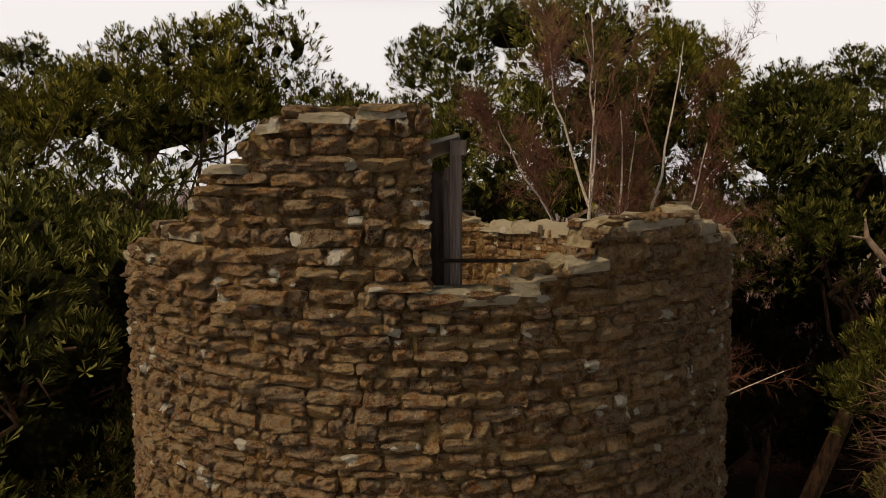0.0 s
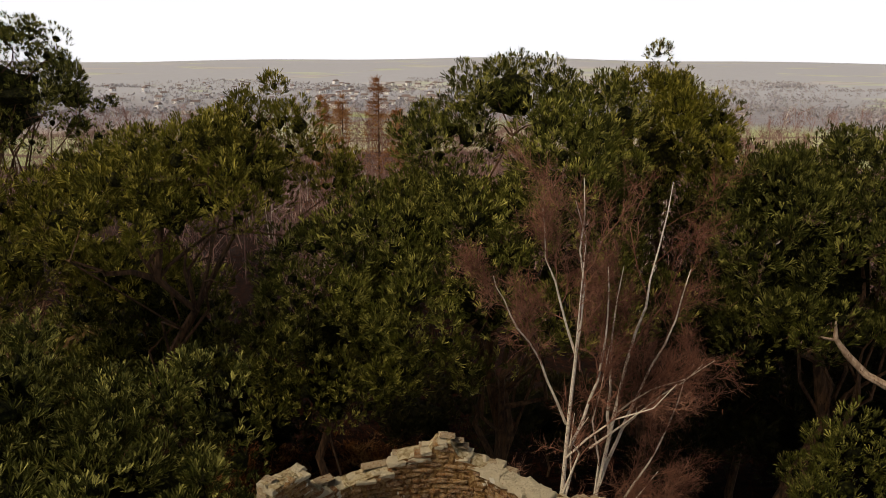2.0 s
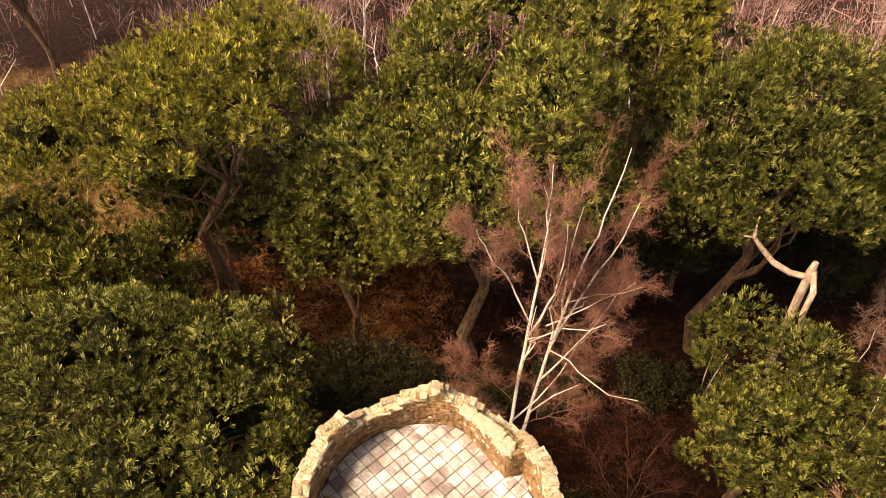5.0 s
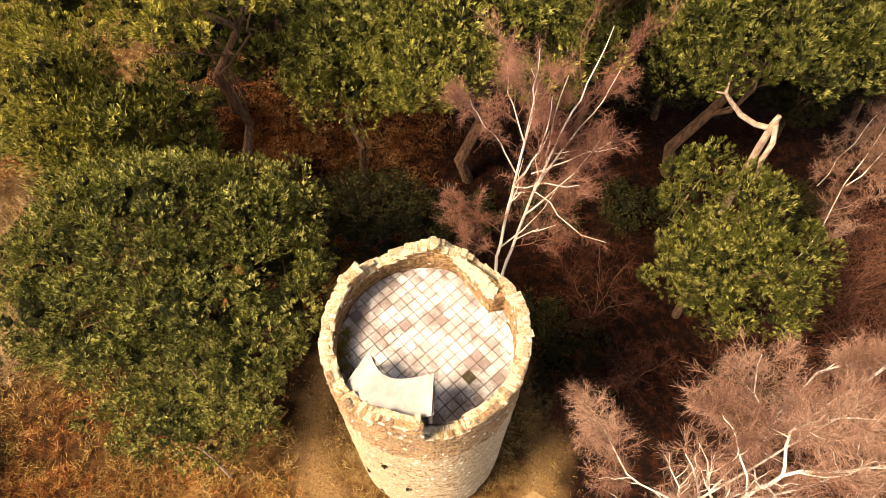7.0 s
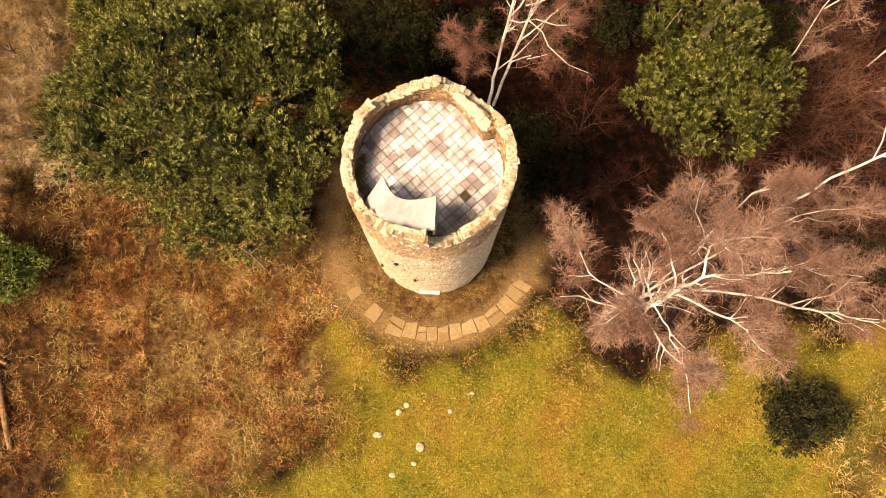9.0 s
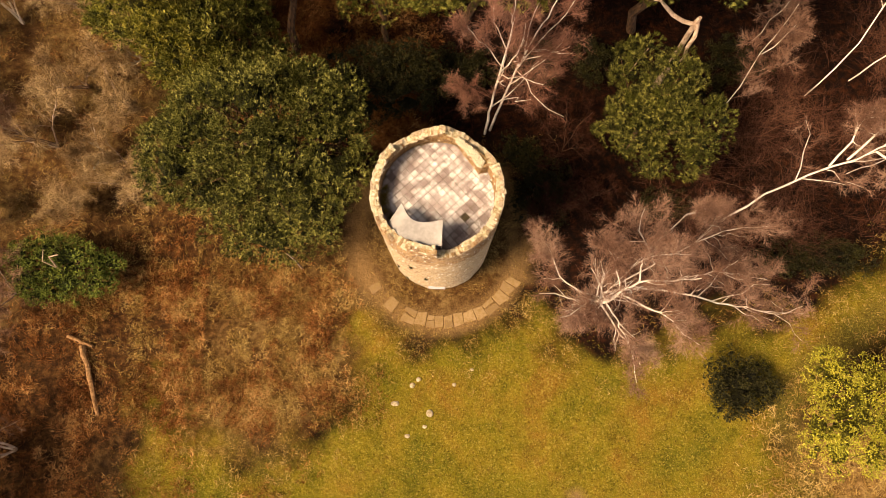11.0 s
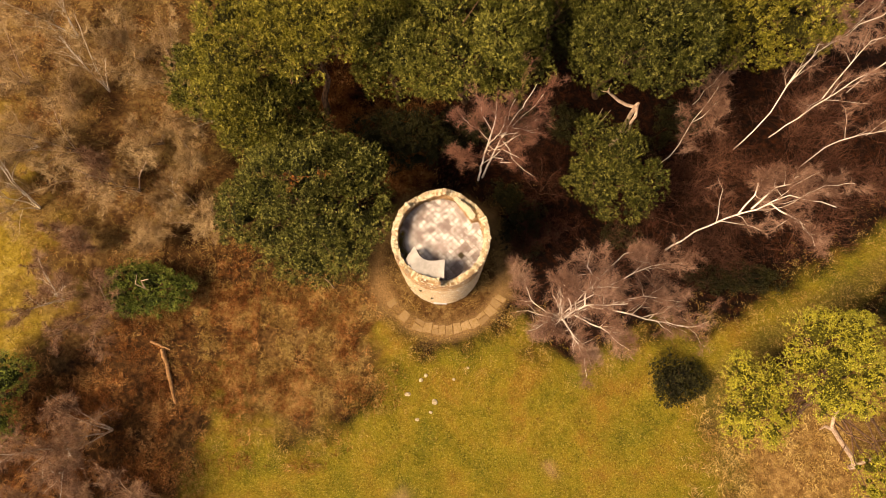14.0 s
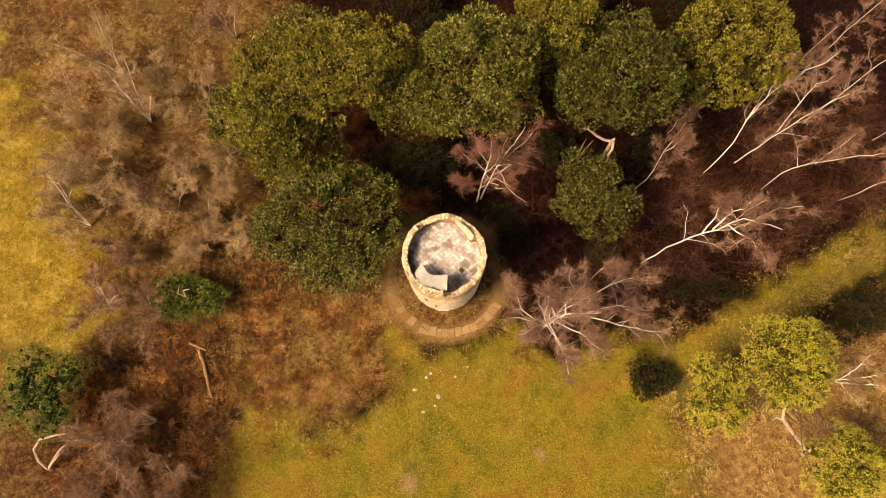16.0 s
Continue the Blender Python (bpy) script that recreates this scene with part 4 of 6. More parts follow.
def build_stub(tower, rng):
    p = lambda deg, r: np.array([r * math.sin(radians(deg)), -r * math.cos(radians(deg))])
    a, b, c = p(160, 2.58), p(121, 2.16), p(118, 2.62)
    top = 11.46
    core, walling = Soup(), Soup()
    plan = [a, b, c] + [p(q, 2.62) for q in (128, 135, 142, 150, 157)]
    n = len(plan)
    core.add([(*q, z) for z in (FLOOR - 0.1, top) for q in plan], [(q, (q + 1) % n, n + (q + 1) % n, n + q) for q in range(n)])
    core.f.append(np.arange(n, 2 * n, dtype=np.int32)[None, :])
    part("thick_wall_core", core, MORTAR, tower)
    for s, e in ((a, b), (b, c)):
        way = (e - s) / np.linalg.norm(e - s)
        ln = np.linalg.norm(e - s)
        out = np.array([way[1], -way[0]])
        if out @ (-s) < 0:
            out = -out
        turn = math.degrees(math.atan2(out[0], -out[1]))
        z = FLOOR
        while z < top - 0.04:
            h = 0.095 + 0.04 * rng.random()
            t = 0.0
            while t < ln - 0.06:
                w = min(0.12 + 0.24 * rng.random(), ln - t)
                q = s + way * (t + w / 2) + out * (0.012 + 0.008 * rng.normal())
                add_stone(walling, moved(stone_shape(rng, w, h, 0.12, 1.2), pose(q[0], q[1], z + h / 2, 0, 0, turn)))
                t += w
            z += h
    tagged(part("thick_walling", walling, INNER_STONE, tower), kind="stuff")
    for k in range(9):
        for r in (0.3, 0.75):
            s = a + (b - a) * (k + 0.5) / 9
            e = p(157 - k * 3.9, 2.5)
            q = s + (e - s) * r * 0.9
            me = bpy.data.meshes.new("coping_stone")
            me.from_pydata(cap_shape(rng, 0.2 + 0.1 * rng.random(), 0.2 + 0.1 * rng.random(), 0.1 + 0.05 * rng.random()).tolist(), [], STONE_FACES4 + STONE_FACES3)
            part("coping_stone", me, CAPSTONE, tower, at=pose(q[0], q[1], top + 0.03, rng.normal() * 5, rng.normal() * 5, 50 + rng.normal() * 12))


def tile_material():
    k = Nodes("terrace_tile", 0.5, spec=0.45)
    c = k.ramp(k.random(), (0.0, (0.17, 0.13, 0.12)), (0.5, (0.24, 0.19, 0.18)), (1.0, (0.33, 0.27, 0.25)))
    crust = k.math("ADD", k.noise(26, 10, 0.95), k.math("ADD", k.math("MULTIPLY", k.math("SUBTRACT", k.noise(1.5, 4, 0.6), 0.5), 0.35), k.math("MULTIPLY", k.math("SUBTRACT", k.random(), 0.5), 0.03)))
    c = k.mix(k.band(crust, 0.50, 0.535), c, (0.76, 0.77, 0.77))
    c = k.mix(k.math("MULTIPLY", k.band(k.noise(34, 5, 0.8), 0.5, 0.66), 0.55), c, (0.12, 0.09, 0.07))
    k.bump(k.noise(40, 5), 0.4, 0.01)
    return k.done(c, k.band(k.noise(4, 4), 0.3, 0.7, 0.28, 0.55))


def plain_material(name, a, b, scale, rough=0.6, metal=0.0, bump=0.2):
    k = Nodes(name, rough, metal)
    c = k.mix(k.band(k.noise(scale, 6, 0.65), 0.3, 0.7), a, b)
    k.bump(k.noise(scale * 9, 4), bump, 0.01)
    return k.done(c)


TILE = tile_material()
GRIME = plain_material("mossy_grime", (0.05, 0.04, 0.025), (0.12, 0.10, 0.05), 3, 0.95)
LEAD = plain_material("grey_paint", (0.42, 0.42, 0.44), (0.58, 0.58, 0.60), 5, 0.6)
SHEET = plain_material("pale_roof_sheet", (0.22, 0.215, 0.205), (0.34, 0.335, 0.32), 1.6, 0.5, 0.0, 0.1)
GREY_WOOD = bark_material("weathered_board", (0.16, 0.12, 0.10), (0.36, 0.30, 0.27), 16, (1, 1, 0.06), (0.06, 0.045, 0.04))
IRON = plain_material("rusty_iron", (0.03, 0.022, 0.02), (0.08, 0.045, 0.03), 20, 0.7, 0.6)
build_tower()


def build_shelter():
    """The little lean-to over the stair head, of pale sheet on a timber doorway."""
    ob = thing("stair_shelter", (TC[0], TC[1], FLOOR + 0.03), "stair-head shelter of pale bent sheet on a weathered timber doorway", "shelter")
    tip, low = np.array([0.27, -1.43, 12.40]), np.array([-1.55, -0.50, 11.5])
    rows = []
    for t in np.linspace(0, 1, 25):
        dip = math.sin(math.pi * t)
        inner = tip + (low - tip) * t + np.array([-0.28, -0.42, 0]) * dip
        inner[2] = 12.40 - 0.90 * t - 0.10 * dip
        deg = 5.0 - 62 * t
        outer = np.array([2.56 * math.sin(radians(deg)), -2.56 * math.cos(radians(deg)), 12.42 - 0.55 * t - 0.65 * smooth(0.5, 1.0, t)])
        rows.append([inner + (outer - inner) * s + np.array([0, 0, 0.04 * math.sin(3 * s + 5 * t)]) for s in np.linspace(0, 1, 7)])
    g = np.array(rows) - [0, 0, FLOOR + 0.03]
    s = Soup()
    idx = np.arange(25 * 7).reshape(25, 7)
    f = np.stack([idx[:-1, :-1], idx[1:, :-1], idx[1:, 1:], idx[:-1, 1:]], axis=-1).reshape(-1, 4)
    s.add(g.reshape(-1, 3), f)
    s.add((g - [0, 0, 0.025]).reshape(-1, 3), f[:, ::-1])
    rim = list(idx[:, 0]) + list(idx[-1, 1:]) + list(idx[-2::-1, -1]) + list(idx[0, -2:0:-1])
    s.f.append(np.array([(rim[q], rim[q - 1], rim[q - 1] + 175, rim[q] + 175) for q in range(len(rim))], dtype=np.int32))
    part("roof_sheet", s, SHEET, ob, "pale grey bent sheet with a scooped edge")
    for x, y, h, w in ((0.205, -2.44, 1.80, 0.075), (0.235, -1.48, 1.84, 0.09)):
        post = Soup()
        box(post, (x, y, h / 2), (w, 0.09, h))
        part("post", post, GREY_WOOD, ob)
    lintel = Soup()
    box(lintel, (0.225, -1.96, 1.80), (0.11, 1.1, 0.10))
    part("lintel", lintel, GREY_WOOD, ob)
    for q in range(4):
        board = Soup()
        box(board, (0.14 + 0.006 * q, -2.30 + 0.2 * q, 0.84 - 0.05 * (q == 0)), (0.03, 0.17, 1.66 - 0.1 * (q == 0)))
        part("board", board, GREY_WOOD, ob, "split grey board")
    for t in np.linspace(0.08, 0.9, 9):
        q = tip + (low - tip) * t + np.array([-0.28, -0.42, 0]) * math.sin(math.pi * t)
        hgt = 12.30 - 0.90 * t - 0.10 * math.sin(math.pi * t) - FLOOR - 0.05
        side = Soup()
        box(side, (0, 0, hgt / 2), (0.19, 0.03, hgt))
        part("side_board", side, GREY_WOOD, ob, at=pose(q[0], q[1], 0, 0, 0, 152))
    bar = new("iron_bar", None)
    bar.location = (TC[0], TC[1], 11.55)
    tagged(bar, "thin rusty iron bar across the gap in the parapet", "bar")
    rod = Soup()
    tube(rod, [(0.1, -2.55, 0), (0.65, -2.52, -0.004), (1.2, -2.42, 0)], [0.013] * 3, 8)
    part("rod", rod, IRON, bar)


build_shelter()


def terrace_weeds():
    """Moss and grass rooted along the foot of the western parapet."""
    rng = np.random.default_rng(91)
    tuft = Soup()
    for _ in range(26):
        a, r = radians(rng.uniform(-100, -62)), rng.uniform(2.25, 2.52)
        m = 26
        base = np.array([r * math.sin(a), -r * math.cos(a), 0.02]) + rng.normal(size=(m, 3)) * [0.05, 0.05, 0]
        blades(tuft, base, unit(rng.normal(size=(m, 3)) * [0.6, 0.6, 0.2] + [0, 0, 0.8]), 0.10 + 0.16 * rng.random(m), 0.011, rng)
    me = tuft.mesh("weeds")
    me.materials.append(GRASS)
    ob = new("weeds", me)
    ob.location = (TC[0], TC[1], FLOOR)
    tagged(ob, "green weeds rooted along the foot of the parapet", "weeds", kind="stuff")


terrace_weeds()


# ---- evergreen trees and bushes ----
def lobed(w, d, z0, z1, n, seed, size=0.5, flat=1.0):
    """Lobes that fill an egg of half-widths w, d between the heights z0 and z1."""
    rng = np.random.default_rng(seed)
    c, hz = (z0 + z1) / 2, (z1 - z0) / 2
    out = [(0, 0, c, w * 0.66, d * 0.66, hz * 0.68)]
    for k in range(n):
        a = 2 * math.pi * (k * 0.618 + rng.random() * 0.15)
        e = -0.35 + 1.3 * ((k + 0.5) / n) + 0.1 * rng.normal()
        e = max(-0.6, min(0.95, e))
        q = math.sqrt(1 - e * e)
        s = size * (0.6 + 0.75 * rng.random())
        push = 0.80 + 0.32 * rng.random()
        q *= push
        e *= min(push, 1.04)
        out.append((w * (1 - s * 0.75) * q * math.cos(a), d * (1 - s * 0.75) * q * math.sin(a), c + hz * (1 - s * 0.75) * e, w * s, d * s, min(hz, (w + d) / 2) * s * flat))
    return out


def tilted(lobes, sx, sy=0.0):
    """A crown that leans up to one side."""
    return [(a, b, c + sx * a + sy * b, *r) for a, b, c, *r in lobes]


def shifted(lobes, x, y, z=0):
    return [(a + x, b + y, c + z, *r) for a, b, c, *r in lobes]


PINE_LABEL = "dark green pine with dense upright needle clumps"
evergreen("pine_tree", (-8.6, 10.7, 0), lobed(4.5, 4.0, 2.5, 13.4, 40, 1, 0.285) + [(4.0, -2.0, 10.3, 1.5, 1.5, 1.6), (2.2, -3.2, 8.2, 1.8, 1.6, 2.2), (-0.8, -3.8, 3.4, 2.6, 1.6, 2.4), (3.4, 0.6, 9.6, 1.8, 2.0, 2.4), (-4.2, -1.0, 8.5, 1.6, 2.2, 3.0)], "large rounded pine with pale-tipped needle tufts beside the tower", "tree", BLUE_NEEDLES, 21, 0.9, 0.28, "near", stems=2)
evergreen("pine_tree", (-9.2, 19.4, 0), shifted(tilted(lobed(4.3, 3.6, 11.2, 15.9, 20, 2, 0.32, 0.75), 0.34), 1.0, 0.8) + [(4.3, 1.0, 16.0, 1.3, 1.3, 1.0), (5.2, 2.0, 14.2, 1.4, 1.4, 0.9), (-3.4, -1.5, 13.4, 1.9, 2.0, 1.4), (-5.0, -1.8, 10.6, 2.0, 2.2, 1.7), (-3.6, -3.4, 8.6, 2.0, 2.0, 1.8), (-4.6, 2.0, 11.2, 2.2, 2.2, 1.7), (-1.8, 3.6, 10.4, 2.0, 2.0, 1.2)], "broad olive-green pine with a flat crown on crooked limbs", "tree", OLIVE_NEEDLES, 22, 1.0, 0.26, "pine", low=-0.25)
evergreen("pine_tree", (1.6, 20.4, 0), tilted(lobed(4.7, 4.2, 6.6, 15.5, 30, 3, 0.29), 0.28) + [(1.6, -2.0, 15.2, 1.3, 1.3, 1.2), (-3.6, -1.6, 12.9, 1.4, 1.4, 1.4), (2.6, 0.8, 16.1, 1.5, 1.4, 1.0), (-1.6, 0.8, 15.4, 1.4, 1.3, 1.1), (0.4, 1.3, 16.7, 1.7, 1.6, 1.2)], "tall " + PINE_LABEL, "tree", PINE_NEEDLES, 23, 1.05, 0.3, "pine")
evergreen("pine_tree", (-3.6, 20.2, 0), lobed(2.6, 2.6, 3.0, 14.0, 16, 4, 0.4), "narrow dark pine between two broader ones", "tree", PINE_NEEDLES, 24, 0.8, 0.2, "pine")
evergreen("pine_tree", (11.8, 21.0, 0), lobed(4.6, 3.8, 5.5, 16.5, 28, 5, 0.31) + [(3.0, -1.0, 12.9, 1.6, 1.5, 1.5)], "broad " + PINE_LABEL, "tree", DARK_NEEDLES, 25, 1.05, 0.3, "pine")
evergreen("pine_tree", (7.4, 24.0, 0), lobed(2.6, 2.4, 10.0, 18.2, 16, 6, 0.36), "olive-topped pine behind the birch", "tree", OLIVE_NEEDLES, 26, 0.8, 0.2, "pine")
evergreen("pine_tree", (22.0, 24.4, 0), lobed(4.8, 4.4, 4.5, 13.2, 24, 7, 0.32), "yellowish olive pine at the wood's edge", "tree", OLIVE_NEEDLES, 27, 0.7, 0.26, "pine")
evergreen("pine_tree", (11.1, 13.1, 0), lobed(2.5, 2.2, 1.6, 8.4, 17, 8, 0.33) + [(0.6, 1.2, 7.7, 1.3, 1.4, 1.3), (-1.2, 2.0, 7.6, 1.3, 1.3, 1.4), (2.4, -0.8, 6.4, 1.3, 1.3, 1.5), (1.2, -2.0, 5.8, 1.3, 1.2, 1.5)], "rounded bushy pine below a bleached dead trunk", "tree", DARK_NEEDLES, 28, 1.1, 0.2, "pine", gap=-0.4)
evergreen("pine_tree", (-23.5, 38.5, -0.2), lobed(4.6, 4.2, 9.0, 21.6, 20, 9, 0.30, 0.5), "tall dark pine standing apart with open layered limbs", "tree", PINE_NEEDLES, 29, 0.5, 0.3, "far", gap=-0.25)
evergreen("pine_tree", (25.5, 33.0, 0), lobed(3.6, 3.4, 5.0, 15.5, 9, 12, 0.48), "olive pine behind the birches", "tree", OLIVE_NEEDLES, 42, 0.5, 0.24, "far")
evergreen("pine_tree", (-11.0, 24.6, 0), lobed(3.6, 3.0, 2.0, 11.0, 14, 51, 0.4), "dark pine under taller ones", "tree", PINE_NEEDLES, 151, 0.6, 0.2, "far")
evergreen("pine_tree", (-12.0, 16.6, 0), lobed(3.4, 2.6, 1.5, 11.9, 16, 53, 0.4), "dark bushy pine at the thicket's edge", "tree", PINE_NEEDLES, 153, 0.7, 0.2, "far")
evergreen("pine_tree", (-16.4, 19.4, 0), lobed(2.6, 2.6, 1.5, 10.4, 12, 54, 0.42), "small dark pine beside bare trees", "tree", PINE_NEEDLES, 154, 0.7, 0.2, "far")
# two pines added to blacken the view below the taller crowns
evergreen("pine_tree", (11.6, 24.6, 0), lobed(4.4, 2.6, 0.5, 11.0, 16, 55, 0.36), "added pine, coloured near black to stand in for deep shade", "tree", NEAR_BLACK_LEAVES, 155, 0.7, 0.2, "far")
evergreen("pine_tree", (18.0, 23.6, 0), lobed(3.0, 2.4, 0.5, 9.5, 12, 56, 0.4), "small added pine, coloured near black to deepen the wood's shade", "tree", NEAR_BLACK_LEAVES, 156, 0.7, 0.2, "far")
evergreen("holly", (-15.0, 33.5, 0), lobed(2.6, 2.4, 0.5, 9.5, 7, 13, 0.5), "dark holly among bare birches", "tree", NEAR_BLACK_LEAVES, 43, 0.5, 0.15, "oak")
evergreen("golden_tree", (26.0, -3.4, 0), shifted(lobed(3.4, 3.6, 3.0, 8.8, 14, 14, 0.36), -0.2, 3.9) + shifted(lobed(2.5, 3.1, 1.6, 6.2, 11, 15, 0.38), -4.8, 1.0) + shifted(lobed(3.4, 2.8, 1.6, 7.2, 12, 16, 0.38), 4.3, -3.8), "yellow-green leafy tree with a bare pale forked trunk", "tree", GOLD_LEAVES, 31, 1.0, 0.22, "oak", stems=1, gap=-0.32)
evergreen("yew_bush", (-3.2, 16.2, 0), lobed(3.9, 2.3, -0.4, 4.8, 12, 17, 0.42), "nearly black yew thicket in shade behind the tower", "bush", NEAR_BLACK_LEAVES, 32, 0.8, 0.12, "bush", stems=3)
# low bushes whose near-black colour stands for shade on the ground
evergreen("yew_bush", (6.0, 10.4, 0), lobed(1.9, 2.4, -0.4, 1.1, 9, 18, 0.45), "low undergrowth beside the tower, coloured dark to stand in for shade", "bush", NEAR_BLACK_LEAVES, 33, 0.8, 0.06, "bush", stems=2)
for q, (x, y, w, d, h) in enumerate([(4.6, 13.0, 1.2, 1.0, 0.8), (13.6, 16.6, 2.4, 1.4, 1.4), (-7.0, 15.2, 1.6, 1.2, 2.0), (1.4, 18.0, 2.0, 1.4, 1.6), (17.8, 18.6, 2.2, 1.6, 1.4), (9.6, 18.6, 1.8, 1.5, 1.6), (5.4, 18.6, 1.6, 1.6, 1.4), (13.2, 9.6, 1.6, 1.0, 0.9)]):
    evergreen("bramble_bush", (x, y, 0), lobed(w, d, -0.3, h, 5, 90 + q, 0.5), "low bramble coloured near black to deepen the pines' shade", "bush", NEAR_BLACK_LEAVES, 130 + q, 0.8, 0.04, "bush", group="brambles under the trees")
# hollies added to darken the gaps beneath the pines
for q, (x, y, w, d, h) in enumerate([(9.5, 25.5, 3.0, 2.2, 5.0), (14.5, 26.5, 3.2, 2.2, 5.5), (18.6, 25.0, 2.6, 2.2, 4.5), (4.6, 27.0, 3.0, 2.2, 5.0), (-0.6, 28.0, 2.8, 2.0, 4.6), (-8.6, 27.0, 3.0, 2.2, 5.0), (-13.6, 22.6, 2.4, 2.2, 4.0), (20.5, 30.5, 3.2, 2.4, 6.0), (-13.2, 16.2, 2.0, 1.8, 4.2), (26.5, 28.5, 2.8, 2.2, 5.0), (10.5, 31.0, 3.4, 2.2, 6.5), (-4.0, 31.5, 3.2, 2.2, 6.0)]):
    evergreen("holly_bush", (x, y, 0), lobed(w, d, -0.3, h, 6, 190 + q, 0.5), "added holly, near black to fill the gaps under the pines with shade", "bush", NEAR_BLACK_LEAVES, 230 + q, 0.45, 0.06, "far", group="hollies under the trees")
evergreen("yew_bush", (21.8, 6.6, 0), lobed(3.4, 1.1, -0.4, 1.3, 7, 19, 0.5), "low dark bramble bank beside the track", "bush", NEAR_BLACK_LEAVES, 34, 0.8, 0.06, "bush", stems=2)
evergreen("holly_bush", (-21.6, 5.2, 0), lobed(3.3, 1.9, -0.2, 3.4, 8, 20, 0.5), "bright green holly bush with a dead twig", "bush", HOLLY_LEAVES, 35, 0.9, 0.1, "bush", stems=3)
evergreen("holly_tree", (-31.5, -2.6, 0), lobed(3.0, 3.8, 0.5, 6.0, 10, 23, 0.48), "dark green holly beside a bent bleached limb", "tree", HOLLY_LEAVES, 36, 0.8, 0.16, "oak", stems=2)
evergreen("gorse_bush", (17.0, -1.0, 0), lobed(1.9, 1.7, -0.2, 1.9, 8, 24, 0.5), "round dark bush alone on the grass", "bush", NEAR_BLACK_LEAVES, 37, 1.0, 0.06, "bush", stems=3)
evergreen("gorse_bush", (34.4, 4.6, 0), lobed(2.5, 2.2, -0.2, 2.4, 8, 25, 0.5), "dark bush beside the track", "bush", NEAR_BLACK_LEAVES, 38, 0.8, 0.06, "bush", stems=3)
evergreen("gorse_bush", (38.5, 8.0, 0), lobed(2.0, 1.8, -0.2, 2.0, 7, 26, 0.5), "small dark bush beside the track", "bush", NEAR_BLACK_LEAVES, 39, 0.8, 0.06, "bush", stems=3)


# ---- bare trees ----
def leaning(rng, h, lean, k=6):
    t = np.linspace(0, 1, k)
    return np.stack([lean[0] * t ** 1.3 + 0.12 * np.cumsum(rng.normal(size=k)) * 0.5, lean[1] * t ** 1.3 + 0.12 * np.cumsum(rng.normal(size=k)) * 0.5, h * t], axis=1) - [0, 0, 0.1]


BIRCH = "slender bare silver birch with reddish twigs"
bare_tree("birch_tree", (2.6, 14.1, 0), [
    ([(0, 0, -0.1), (0.05, 0, 3.60), (0.12, -0.05, 7.20), (0.28, -0.1, 10.80), (0.4, 0.1, 13.1), (0.35, 0.3, 15.4)], 0.085, 0.008),
    ([(0.3, 0.2, -0.1), (0.7, 0.5, 3.60), (1.15, 0.8, 7.20), (1.75, 1.1, 10.80), (2.25, 1.3, 12.90), (2.6, 1.5, 15.1)], 0.078, 0.008),
    ([(1.25, 0.85, 7.74), (1.9, 1.2, 9.36), (2.7, 1.5, 11.16), (3.3, 1.8, 12.96)], 0.05, 0.010),
    ([(1.0, 0.7, 5.94), (1.8, 0.8, 7.2), (2.7, 1.0, 8.8), (3.2, 1.2, 10.4)], 0.042, 0.010),
    ([(0.2, -0.05, 9.00), (0.7, 0.0, 10.44), (1.0, 0.2, 11.88), (0.95, 0.2, 13.50)], 0.042, 0.010),
    ([(1.45, 1.0, 9.00), (1.4, 1.2, 10.80), (1.6, 1.4, 13.14)], 0.042, 0.010),
    ([(0.18, -0.05, 9.9), (-0.47, 0.1, 11.4), (-1.14, 0.1, 12.5), (-1.5, 0.2, 13.3)], 0.034, 0.008),
    ([(0.3, -0.05, 11.6), (-0.2, 0.1, 13.2), (-0.5, 0.2, 14.8)], 0.03, 0.008),
    ([(0.9, 0.6, 8.9), (1.99, 0.4, 10.0), (3.24, 0.3, 11.2)], 0.03, 0.008),
    ([(0.1, 0, 5.5), (-0.9, -0.2, 7.2), (-1.7, -0.3, 8.4)], 0.020, 0.008),
    ([(0.05, 0, 3.5), (-1.0, 0.1, 4.6), (-1.8, 0.2, 5.4)], 0.020, 0.008),
    ([(0.6, 0.4, 3.6), (1.6, 0.2, 4.6), (2.6, 0.2, 5.2)], 0.020, 0.008),
    ([(0.9, 0.6, 5.6), (2.0, 0.3, 7.0), (3.0, 0.2, 8.0)], 0.020, 0.008),
], "pair of " + BIRCH + " behind the tower", "tree", 57, BIRCH_BARK, TWIG_DIM, reach=8, depth=2, spread=0.5, twig_n=21, droop=0.03, tw=0.0048, fine_r=0.022, foot=0.22)
